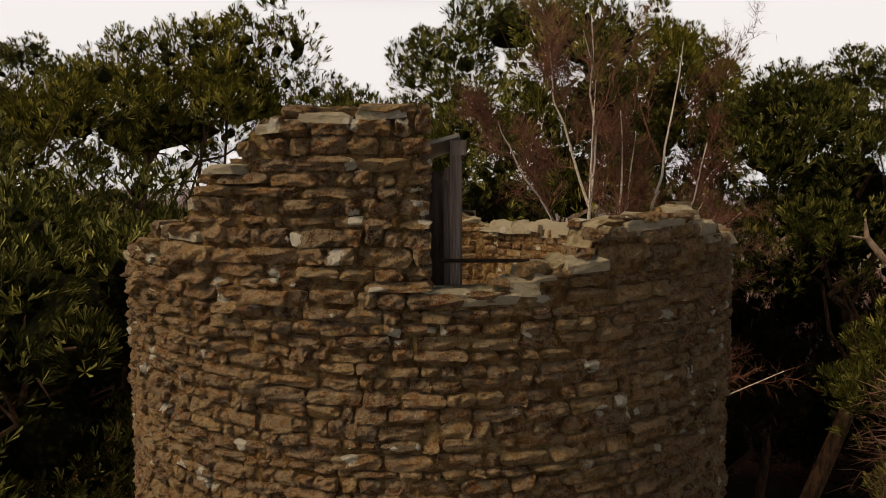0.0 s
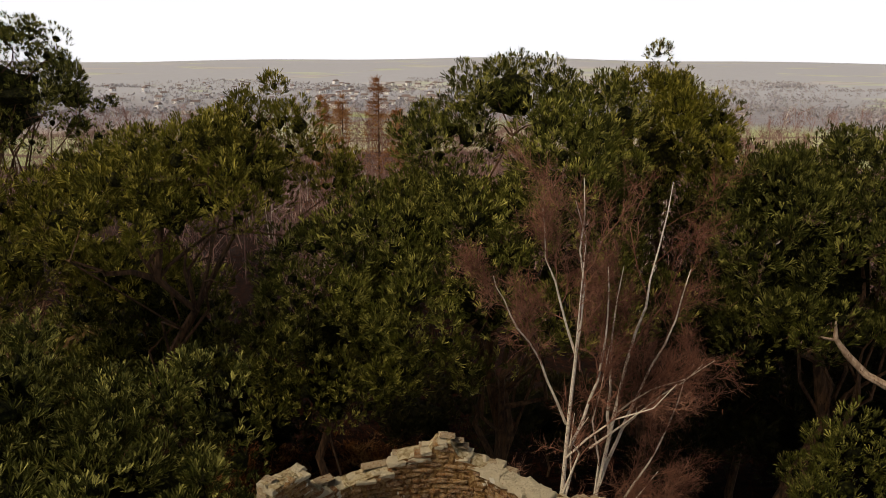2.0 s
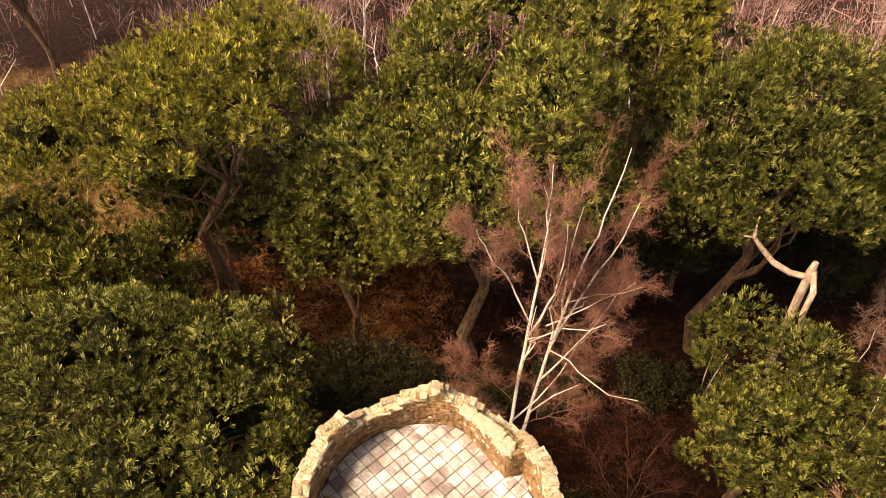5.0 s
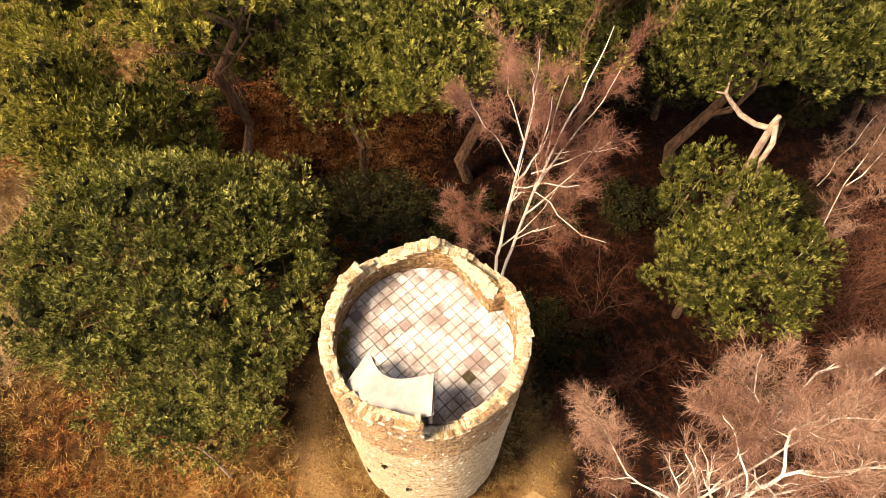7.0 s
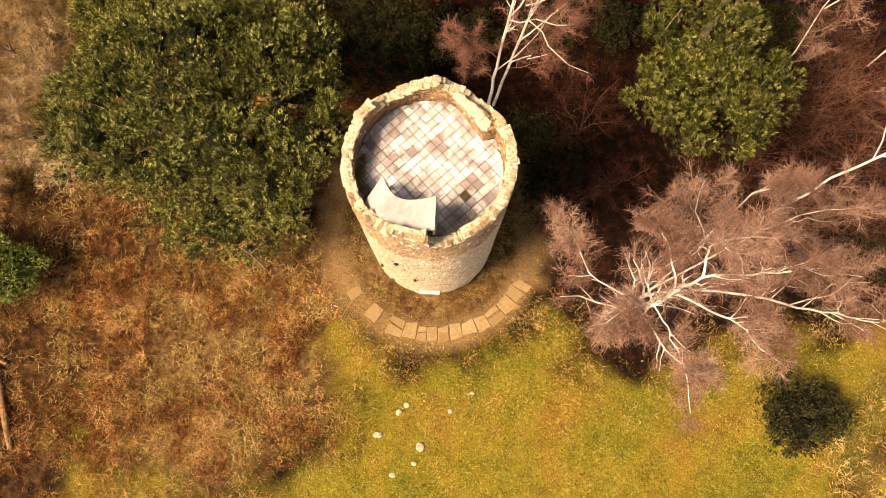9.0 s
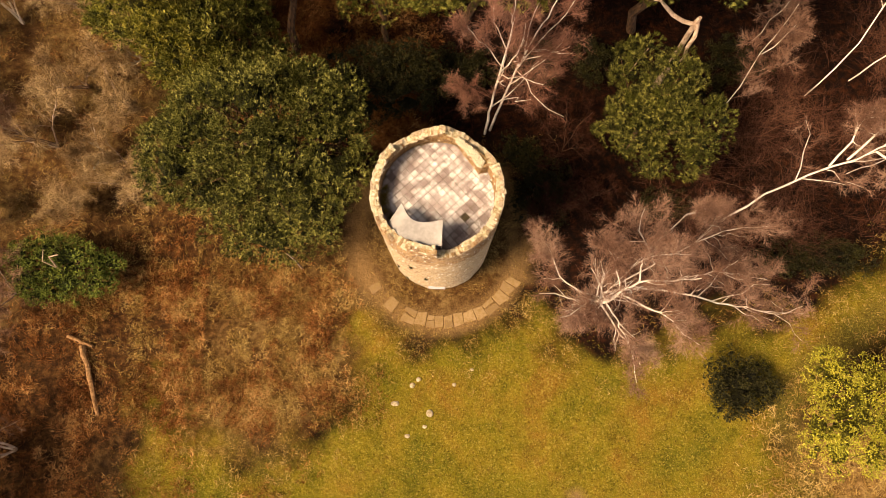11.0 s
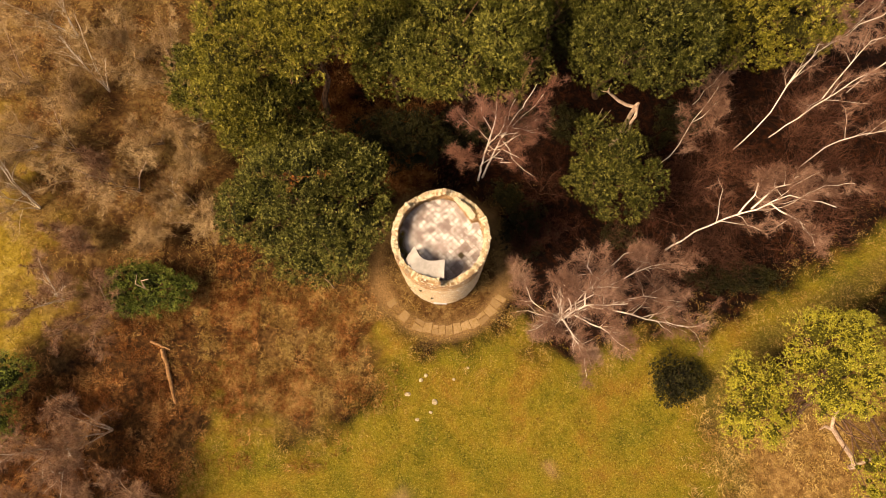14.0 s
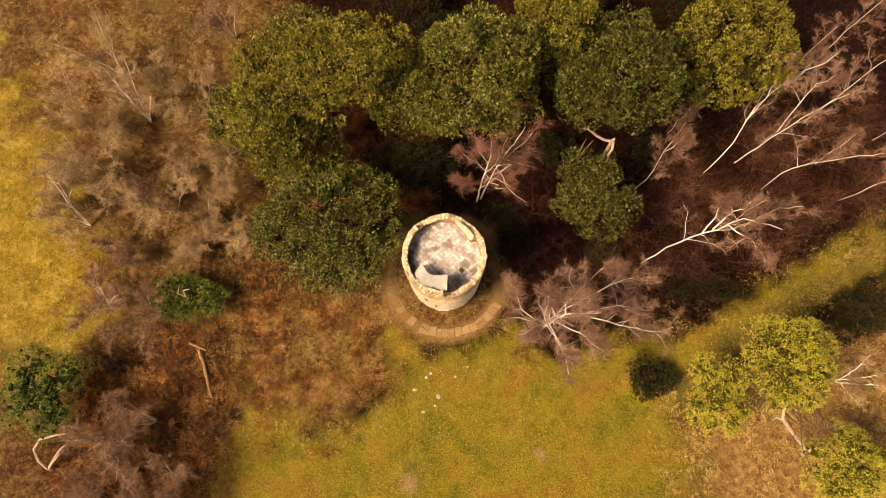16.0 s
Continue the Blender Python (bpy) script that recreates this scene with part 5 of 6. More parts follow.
bare_tree("birch_tree", (8.3, 3.7, 0), [
    ([(0, 0, -0.1), (-0.2, -0.2, 4), (-0.7, -0.6, 8), (-1.2, -0.9, 11), (-1.59, -1.17, 13.0)], 0.115, 0.065),
    ([(-1.59, -1.17, 13.0), (-1.12, -0.86, 13.5), (-0.44, -0.46, 14.0), (0.65, -0.46, 14.6), (1.7, -0.4, 14.9)], 0.060, 0.02),
    ([(-0.44, -0.46, 14.0), (-0.54, 0.06, 14.6), (-0.41, 0.3, 15.0), (0.38, 0.44, 15.4), (1.15, 0.41, 15.4)], 0.037, 0.012),
    ([(-1.12, -0.86, 13.5), (-1.41, 0.31, 14.2), (-1.71, 0.82, 14.4)], 0.030, 0.012),
    ([(-1.03, -0.9, 13.5), (-0.1, -1.41, 13.6), (0.78, -1.74, 13.4), (1.38, -2.25, 13.0), (2.36, -2.8, 12.4)], 0.037, 0.012),
    ([(-1.5, -1.1, 12.6), (-2.16, -0.66, 11.8), (-2.98, 0.16, 10.6), (-3.3, 1.4, 10.0), (-3.7, 2.0, 9.6)], 0.030, 0.010),
    ([(-1.46, -1.12, 12.6), (-0.94, -1.75, 12.2), (-0.57, -2.28, 11.6), (-0.02, -3.03, 11.0), (0.4, -4.4, 10.0)], 0.030, 0.010),
    ([(-1.49, -1.14, 12.7), (-1.95, -1.49, 12.4), (-2.6, -1.84, 11.8)], 0.028, 0.010),
    ([(0, 0, 6.0), (1.2, -0.1, 9.0), (2.51, -0.54, 10.5), (3.8, -0.95, 11.0), (4.81, -1.12, 11.2), (6.4, -1.4, 11.0), (7.6, -1.0, 10.6)], 0.055, 0.014),
    ([(1.2, -0.1, 9.0), (3.47, 0.39, 10.5), (3.96, 0.38, 11.2), (5.76, 0.06, 11.4)], 0.037, 0.012),
    ([(-0.5, -0.4, 7.0), (0.5, 0.8, 9.6), (0.86, 1.24, 11.0), (0.16, 2.01, 12.2), (0.25, 2.78, 12.8)], 0.037, 0.012),
    ([(0.5, 0.8, 9.4), (2.4, 2.73, 10.5), (2.9, 2.93, 11.6), (3.85, 2.88, 12.0)], 0.030, 0.012),
    ([(0.2, 0.2, 6.5), (2.4, 1.4, 8.4), (4.18, 2.27, 9.5), (4.53, 2.34, 10.8), (5.85, 2.32, 11.8)], 0.037, 0.012),
], "wide-spreading bare silver birch with a white forked crown", "tree", 52, BIRCH_BARK, TWIG_BIRCH, reach=11, depth=2, spread=0.8, twig_n=24, droop=0.15, tw=0.0060, fine_r=0.012)
leaners = [
    ((16.8, 8.8), [[(0, 0, -0.1), (0.93, 0.59, 4), (2.7, 1.3, 8), (4.83, 1.7, 11), (6.6, 0.7, 13)], [(2.7, 1.3, 8), (3.3, 2.8, 9.6), (3.8, 3.6, 10.8)], [(3.2, 1.4, 8.8), (4.6, 2.6, 10.4), (5.6, 3.0, 11.2)], [(4.0, 1.5, 10.0), (5.3, 0.2, 11.0), (6.0, -1.4, 11.2)]], 0.15),
    ((22.4, 16.8), [[(0, 0, -0.1), (0.44, 0.74, 3), (1.95, 3.53, 8), (3.9, 4.8, 10.6), (5.88, 5.82, 13)], [(1.4, 2.6, 6.6), (2.2, 4.4, 10.0), (2.4, 5.6, 12.4)]], 0.10),
    ((25.2, 17.8), [[(0, 0, -0.1), (0.54, 0.43, 4), (2.04, 1.27, 9), (4.22, 2.08, 12)], [(1.2, 0.9, 6.4), (2.2, 2.8, 10), (3.4, 3.6, 12)]], 0.10),
    ((16.2, 14.9), [[(0, 0, -0.1), (0.47, 0.64, 2), (1.54, 2.44, 5), (2.42, 3.99, 8)], [(1.54, 2.44, 5), (2.6, 3.2, 7.4)]], 0.065),
    ((27.4, 15.4), [[(0, 0, -0.1), (0.72, 0.64, 5), (3.83, 0.61, 9), (5.6, 0.2, 11)], [(1.8, 0.6, 6.4), (3.6, 2.2, 9.4)]], 0.085),
    ((31.5, 21.5), [[(0, 0, -0.1), (0.8, 0.8, 5), (2.0, 1.8, 9.5), (3.2, 2.2, 12)]], 0.08),
    ((34.0, 14.5), [[(0, 0, -0.1), (0.9, 0.3, 4), (2.4, 0.8, 8), (4.0, 0.9, 10)]], 0.07),
    ((37.5, 20.0), [[(0, 0, -0.1), (0.9, 0.5, 4), (2.4, 1.2, 8), (3.4, 1.2, 10)]], 0.07),
    ((33.5, 28.0), [[(0, 0, -0.1), (0.8, 0.8, 5), (1.8, 1.8, 9.5)]], 0.07),
    ((24.5, 11.8), [[(0, 0, -0.1), (0.8, 0.2, 3), (1.8, 0.6, 6), (3.0, 0.5, 7.6)]], 0.05),
    ((19.4, 20.4), [[(0, 0, -0.1), (0.6, 0.6, 3), (1.4, 1.4, 6.6)]], 0.045),
    ((28.6, 24.6), [[(0, 0, -0.1), (0.8, 0.8, 4), (2.0, 2.0, 9)]], 0.06),
]
for q, ((x, y), lines, r) in enumerate(leaners):
    bare_tree("birch_tree", (x, y, 0), [([(px, py, pz * 0.9) for px, py, pz in line], r * 0.46 if k == 0 else r * 0.40, 0.018) for k, line in enumerate(lines)], "leaning " + BIRCH, "tree", 60 + q, BIRCH_BARK, TWIG_BIRCH, reach=10, depth=2, spread=0.75, twig_n=22, tw=0.009, droop=0.05, crook=0.16, fine_r=0.016, group="birch stand east of the tower")

# shrubs added to darken the lit ground east of the tower
for q, (x, y, h) in enumerate([(7.2, 13.0, 4.2), (8.8, 9.8, 3.6), (6.0, 8.6, 2.6), (13.6, 14.6, 4.0), (15.6, 11.4, 4.0)]):
    rng = np.random.default_rng(350 + q)
    lines = []
    for _ in range(5):
        out = unit(rng.normal(size=2)) * h * (0.3 + 0.3 * rng.random())
        lines.append((leaning(rng, h * (0.7 + 0.3 * rng.random()), out, 5), 0.03, 0.008))
    bare_tree("bare_shrub", (x, y, 0), lines, "added leafless shrub, coloured dark to deepen the wood's shade", "bush", 380 + q, PINE_BARK, TWIG_DARK, reach=7, depth=2, spread=0.75, twig_n=8, droop=0.0, tw=0.009, group="dark bare shrubs")

shrubs = [(-18.0, 18.6, 4.0), (-22.0, 16.8, 4.2), (-25.8, 13.8, 4.2), (-20.6, 12.2, 3.6), (-29.0, 19.4, 4.4), (-24.2, 23.6, 4.4), (-27.6, 9.0, 3.6), (-22.4, 9.2, 3.4), (-33.5, 13.0, 4.2), (-31.6, 16.4, 4.2), (-23.5, 13.0, 7.0), (-28.5, 16.0, 8.0), (-31.0, 11.5, 7.0), (-19.5, 15.5, 6.0), (-17.5, 10.5, 5.0), (-26.5, 21.0, 7.0), (-21.0, 21.5, 6.5), (-25.0, 3.8, 6.0), (-28.5, 4.4, 5.5), (-24.0, -5.0, 6.0), (-27.0, -7.0, 6.0), (-29.5, 25.5, 7.0), (-25.5, -9.4, 4.5), (-23.5, -11.5, 6.0), (-26.6, -6.4, 6.5), (-21.5, -9.8, 5.0), (-28.5, -11.5, 6.0), (-30.5, -13.5, 6.0), (-33.0, 21.5, 7.0), (-19.5, 29.0, 9.0), (32.5, -1.0, 5.0)]
for q, (x, y, h) in enumerate(shrubs):
    rng = np.random.default_rng(400 + q)
    lines = []
    for _ in range(4):
        out = unit(rng.normal(size=2)) * h * (0.25 + 0.3 * rng.random())
        lines.append((leaning(rng, h * (0.7 + 0.3 * rng.random()), out, 5), 0.05 + 0.035 * rng.random(), 0.01))
    pale = x < -20 and y < 5 or q in (2, 6) or y > 28
    bare_tree("bare_tree", (x, y, 0), lines, "low many-stemmed bare tree in a winter thicket", "tree", 80 + q, DEAD_WOOD if q % 3 else BIRCH_BARK, TWIG_BROWN if pale else TWIG_SHRUB, reach=8, depth=2, spread=0.8, twig_n=20, droop=0.0, tw=0.0105, group="bare thicket", fine_r=0.012)


# ---- dead wood ----
def dead_tree():
    rng = np.random.default_rng(7)
    ob = thing("dead_tree", (12.6, 16.6, 0), "barkless bleached dead trunk with one crooked limb", "tree")
    s = Soup()
    tube(s, [(0.2, 0.2, -0.1), (0.1, 0.1, 3), (-0.1, 0, 6), (-0.3, -0.1, 8.4), (-0.35, -0.15, 9.7), (-0.3, -0.1, 10.1)], [0.21, 0.18, 0.16, 0.14, 0.13, 0.09], 10, rng, 0.06)
    part("trunk", s, DEAD_WOOD, ob)
    s = Soup()
    tube(s, [(-0.3, -0.1, 9.4), (-0.9, 0.0, 9.5), (-1.5, 0.2, 9.8), (-2.0, 0.35, 10.3), (-2.35, 0.4, 10.75), (-2.38, 0.45, 11.2)], [0.115, 0.11, 0.10, 0.09, 0.07, 0.02], 8, rng, 0.06)
    tube(s, [(-2.3, 0.4, 10.7), (-2.6, 0.4, 10.75), (-2.85, 0.45, 10.8)], [0.05, 0.035, 0.012], 6)
    part("limb", s, DEAD_WOOD, ob)
    s = Soup()
    tube(s, [(-0.3, -0.2, 9.8), (-0.25, -0.6, 9.2), (-0.35, -0.75, 8.3), (-0.2, -0.85, 7.4), (-0.45, -1.0, 6.6)], [0.10, 0.11, 0.10, 0.07, 0.02], 7, rng, 0.06)
    part("hanging_limb", s, DEAD_WOOD, ob)


dead_tree()


def pale_limbs(place, lines, label):
    rng = np.random.default_rng(int(abs(place[0]) * 10))
    ob = thing("dead_limb", place, label, "branch")
    for line, r in lines:
        s = Soup()
        pts = np.array(line, dtype=float)
        tube(s, pts, np.linspace(r, r * 0.35, len(pts)), 7, rng, 0.05)
        part("limb", s, DEAD_WOOD, ob)


pale_limbs((-32.3, -9.0, 0), [([(0, 0, -0.1), (0.0, 0.2, 0.8), (-0.07, 0.95, 2.0), (0.15, 1.96, 3.2), (0.97, 2.78, 4.0), (2.58, 3.2, 4.6), (3.5, 3.33, 5.0)], 0.17), ([(0.0, 0.1, 0.5), (0.7, 0.6, 1.5), (1.6, 1.5, 2.5), (2.4, 2.1, 3.3), (3.4, 2.6, 4.0)], 0.13), ([(0.7, 0.6, 1.5), (1.7, 1.2, 2.7), (2.6, 2.0, 3.5)], 0.09)], "bent bleached bare limbs beside the holly")
pale_limbs((28.9, -6.6, 0), [([(0.6, -0.3, -0.1), (0.3, -0.1, 1.0), (-0.6, 0.7, 2.4), (-1.9, 1.7, 3.7), (-3.1, 2.8, 4.8), (-3.2, 3.5, 5.3), (-3.0, 4.4, 6.2)], 0.22), ([(-3.0, 2.7, 4.7), (-3.6, 2.9, 4.9), (-4.0, 2.7, 5.0)], 0.13), ([(0.3, -0.1, 1.0), (0.9, 0.5, 2.0), (1.4, 0.6, 2.6)], 0.12)], "pale bare forked trunk under the golden tree")
pale_limbs((-8.2, 5.6, 0), [([(0, 0, 0), (0.1, 0.1, 3.0), (0.25, 0.0, 5.4), (0.5, -0.2, 6.2)], 0.06)], "thin bleached twig at the oak's edge")
pale_limbs((-21.4, 5.0, 0), [([(0, 0, 0), (0.1, 0.1, 2.6), (0.3, 0.5, 3.9), (0.9, 0.6, 4.1)], 0.07), ([(0.1, 0.1, 2.6), (-0.2, 0.3, 3.6), (0.0, 0.9, 4.0)], 0.05)], "bleached dead twig over the holly bush")


def fallen_log(place, ends, r, label):
    rng = np.random.default_rng(int(abs(place[1]) * 50) + 3)
    ob = thing("fallen_log", place, label, "log")
    s = Soup()
    a, b = np.array(ends[0], dtype=float), np.array(ends[1], dtype=float)
    pts = bend(a, b, rng, 8, 0.012)
    pts[:, 2] = r * 0.85 + np.linspace(0.14, 0.02, 8)
    tube(s, pts, np.linspace(r, r * 0.7, 8), 10, rng, 0.05)
    part("log", s, bpy.data.materials["rotting_log"], ob)


bark_material("rotting_log", (0.17, 0.09, 0.04), (0.36, 0.21, 0.10), 8, (1, 1, 1), (0.10, 0.05, 0.02))
fallen_log((-20.2, -1.0, 0), [(-0.5, 1.9, 0), (0.75, -2.0, 0)], 0.16, "long fallen brown log in the bracken")
fallen_log((-20.7, 1.2, 0), [(-0.9, 0.25, 0), (0.55, -0.35, 0)], 0.12, "short fallen log lying across another")


for deg, z in ((-47, 2.9), (-26, 6.9), (-36, 0.9), (-12, 4.2)):
    rng = np.random.default_rng(int(z * 10))
    a = radians(deg)
    out = np.array([math.sin(a), -math.cos(a), 0])
    fern = Soup()
    m = 46
    w = unit(out * 0.8 + rng.normal(size=(m, 3)) * 0.7 + [0, 0, -0.3])
    blades(fern, out * (R_OUT - 0.02) + rng.normal(size=(m, 3)) * 0.03, w, 0.10 + 0.10 * rng.random(m), 0.02, rng)
    me = fern.mesh("fern")
    me.materials.append(NEAR_BLACK_LEAVES)
    ob = new("fern", me)
    ob.location = (TC[0], TC[1], z)
    tagged(ob, "small dark fern rooted in the tower's wall", "fern", "ferns on the wall")
pale_limbs((11.6, 18.2, 0), [([(0, 0, 0), (0.3, 0.3, 1.4), (0.7, 0.6, 2.8)], 0.05), ([(-0.1, 0.1, 0), (0.0, 0.5, 1.2), (0.2, 0.9, 2.4)], 0.04)], "thin bare leaning sticks in the bracken")


# ---- stones, flags and undergrowth ----
def field_stone(x, y, size, seed):
    rng = np.random.default_rng(seed)
    bm = bmesh.new()
    bmesh.ops.create_icosphere(bm, subdivisions=2, radius=1)
    sc = np.array([size * (0.8 + 0.4 * rng.random()), size * (0.7 + 0.4 * rng.random()), size * 0.4])
    for v in bm.verts:
        n = noise.noise(v.co * 1.3 + Vector((seed, 0, 0)))
        v.co = Vector(np.array(v.co) * sc * (1 + 0.35 * n))
    me = bpy.data.meshes.new("boulder")
    bm.to_mesh(me)
    bm.free()
    me.materials.append(FIELD_STONE)
    ob = new("boulder", me)
    ob.location = (x, y, float(height(np.array(x), np.array(y))) + size * 0.12)
    tagged(ob, "small pale lichened boulder set in the grass", "stone", "boulders on the grass")


FIELD_STONE = plain_material("field_stone", (0.20, 0.16, 0.09), (0.46, 0.40, 0.28), 7, 0.9, 0.0, 0.6)
for q, (x, y, size) in enumerate([(-0.52, -2.7, 0.28), (-1.54, -1.13, 0.22), (-2.51, -2.17, 0.26), (-0.79, -3.44, 0.16), (-1.77, -3.96, 0.17), (0.88, -1.05, 0.17), (-1.2, -0.8, 0.15), (1.9, -0.2, 0.12)]):
    field_stone(x, y, size * 0.8, 70 + q)


def build_flags():
    """The worn ring of flagstones round the tower."""
    rng = np.random.default_rng(12)
    ob = tagged(thing("pavement", (TC[0] + 0.2, TC[1], 0), "worn ring of brown flagstones sunk in dirt", "pavement"), kind="structure")
    at = -62.0
    while at < 58:
        w = 0.42 + 0.4 * rng.random()
        dd = math.degrees(w / 4.9)
        rows = ((4.5, 4.85), (4.88, 5.25)) if rng.random() < 0.25 else ((4.5, 5.2),)
        for r0, r1 in rows:
            if rng.random() < 0.03 + 0.2 * (abs(at - 2) > 34):
                continue
            g = 0.25
            c = []
            for a, r in ((at + g, r0), (at + dd - g, r0), (at + dd - g, r1), (at + g, r1)):
                a, r = radians(a + rng.normal() * 0.35), r + rng.normal() * 0.06
                c.append((r * math.sin(a), -r * math.cos(a)))
            m = np.mean(c, axis=0)
            lift = 0.03 + 0.02 * rng.random()
            v = [(x - m[0], y - m[1], -0.1) for x, y in c] + [(x - m[0], y - m[1], lift - 0.012) for x, y in c] + [((x - m[0]) * 0.94, (y - m[1]) * 0.94, lift) for x, y in c]
            f = [(0, 1, 5, 4), (1, 2, 6, 5), (2, 3, 7, 6), (3, 0, 4, 7), (4, 5, 9, 8), (5, 6, 10, 9), (6, 7, 11, 10), (7, 4, 8, 11), (8, 9, 10, 11)]
            me = bpy.data.meshes.new("flagstone")
            me.from_pydata(v, [], f)
            part("flagstone", me, FLAG, ob, at=pose(m[0], m[1], 0, rng.normal() * 0.8, rng.normal() * 0.8, 0))
        at += dd


def flag_material():
    k = Nodes("flagstone", 0.9, spec=0.2)
    c = k.ramp(k.random(), (0.0, (0.19, 0.125, 0.062)), (0.6, (0.25, 0.17, 0.085)), (1.0, (0.30, 0.21, 0.11)))
    c = k.mix(k.math("MULTIPLY", k.band(k.noise(5, 6, 0.7), 0.42, 0.62), 0.7), c, (0.20, 0.13, 0.05))
    k.bump(k.noise(25, 5), 0.6, 0.02)
    return k.done(c)


FLAG = flag_material()
build_flags()


def scatter(poly, n, rng, keep_off=5.7, fringe=False):
    """Random places in a polygon, away from the tower."""
    p = np.array(poly)
    lo, hi = p.min(axis=0) - 2.2, p.max(axis=0) + 2.2
    n = int(n * 1.3)
    xy = lo + (hi - lo) * rng.random((n, 2))
    d = inside(poly, xy[:, 0], xy[:, 1]) + 1.3 * lump(np.c_[xy, xy[:, :1] * 0], 1.1, 3) + 1.1 * rng.normal(size=n)
    if fringe:
        d = 0.7 - np.abs(d)
    return xy[(d > 0) & (np.hypot(xy[:, 0] - TC[0], xy[:, 1] - TC[1]) > keep_off)]


def undergrowth(name, poly, n, stalks, tall, width, material, label, category, seed, flop=0.9, keep_off=5.7, clumpy=-0.2, fringe=False):
    """Tufts of bent blades over an area, too many to count."""
    rng = np.random.default_rng(seed)
    xy = scatter(poly, n, rng, keep_off, fringe)
    flat = np.c_[xy, xy[:, :1] * 0]
    hump = lump(flat, 7.5, seed + 2)
    xy = xy[lump(flat, 0.9, seed) + 0.5 * lump(flat, 2.7, seed + 5) + 0.45 * hump * (tall > 0.2) > clumpy]
    flat = np.c_[xy, xy[:, :1] * 0]
    z = height(xy[:, 0], xy[:, 1]) + np.maximum(lump(flat, 7.5, seed + 2), 0) * 0.45 * tall * (tall > 0.2)
    m = len(xy)
    b = np.repeat(np.c_[xy, z], stalks, axis=0) + rng.normal(size=(m * stalks, 3)) * [0.12, 0.12, 0.0]
    w = unit(rng.normal(size=(m * stalks, 3)) * [flop, flop, 0.15] + [0, 0, 0.6])
    ln = tall * (0.4 + 0.8 * rng.random(m * stalks))
    s = Soup()
    b[:, 2] += 0.25 * tall * rng.random(m * stalks) * (tall > 0.36)
    needles(s, b, w, ln, width * (0.5 + 0.7 * rng.random(m * stalks)), rng)
    me = s.mesh(name)
    me.materials.append(material)
    return tagged(new(name, me), label, category, kind="stuff")


undergrowth("bracken", BRACKEN_BED, 12000, 11, 0.42, 0.0155, BRACKEN, "collapsed rust-brown dead bracken", "bracken", 1, 1.0, clumpy=0.06)
undergrowth("dry_grass", BRACKEN_BED, 11000, 9, 0.42, 0.0145, STRAW, "tangled straw-coloured dead grass", "grass", 2, 1.0, clumpy=-0.2)
undergrowth("bracken", BRACKEN_LEFT, 8000, 9, 0.40, 0.015, BRACKEN, "rust-brown dead bracken round a fallen log", "bracken", 3, 1.0)
undergrowth("dry_grass", THICKET, 9000, 6, 0.42, 0.015, STRAW, "straw-coloured dead grass under bare trees", "grass", 4, 1.0)
undergrowth("bracken", [(-22, 2), (-17, 0), (-16.5, -5), (-17.5, -10), (-18.5, -15), (-26, -15), (-23, -6)], 6000, 8, 0.32, 0.012, BRACKEN, "thin dead bracken at the clearing's edge", "bracken", 19, 1.0, clumpy=0.0)
undergrowth("bracken", THICKET, 7000, 7, 0.40, 0.015, BRACKEN, "patches of dead bracken under bare trees", "bracken", 5, 1.0, clumpy=0.25)
undergrowth("bracken", WOOD_NORTH, 14000, 6, 0.34, 0.012, DARK_BRACKEN, "dead bracken on the wood's floor, coloured dark as if shaded", "bracken", 6, 1.0)
undergrowth("bracken", [(-12, 18), (-9, 15), (-4, 14.5), (-1, 18), (-1, 29), (-12, 28)], 9000, 10, 0.34, 0.013, BRACKEN, "bright rust bracken between the pines", "bracken", 16, 0.9, clumpy=-0.6)
undergrowth("bare_scrub", WOOD_NORTH, 4200, 12, 1.3, 0.007, TWIG_DARK, "thin bare scrub under the trees, coloured dark as if shaded", "scrub", 7, 0.5, clumpy=0.1)
undergrowth("bare_scrub", [(13, 7.5), (19, 7.2), (30, 10.5), (38, 15), (38, 22), (26, 21), (15, 17)], 4200, 10, 2.4, 0.010, TWIG_RUST, "thin reddish bare scrub under the birches", "scrub", 17, 0.6, clumpy=-0.1)
undergrowth("grass", CLEARING, 34000, 4, 0.15, 0.016, GRASS, "short yellow-green winter turf", "grass", 8, 0.7, 5.5, -2)
undergrowth("dry_grass", [(-4.6, 3), (4.6, 3), (5, 12), (-5, 12)], 5000, 7, 0.22, 0.009, STRAW, "rough dead grass round the tower's foot", "grass", 9, 0.9, 3.0)
undergrowth("dry_grass", CLEARING, 42000, 6, 0.28, 0.014, STRAW, "straw-coloured fringe of long grass round the clearing", "grass", 18, 0.9, 5.3, -0.3, True)
undergrowth("meadow_grass", MEADOW, 7000, 5, 0.3, 0.026, STRAW, "pale yellow tussocky meadow", "grass", 10, 0.9)
undergrowth("dry_grass", [(17, -14), (19, -3.5), (24, 0), (34, 4), (44, 4), (44, -16), (20, -16)], 9000, 7, 0.4, 0.026, STRAW, "dead grass and bracken under the golden tree", "grass", 11, 1.0)


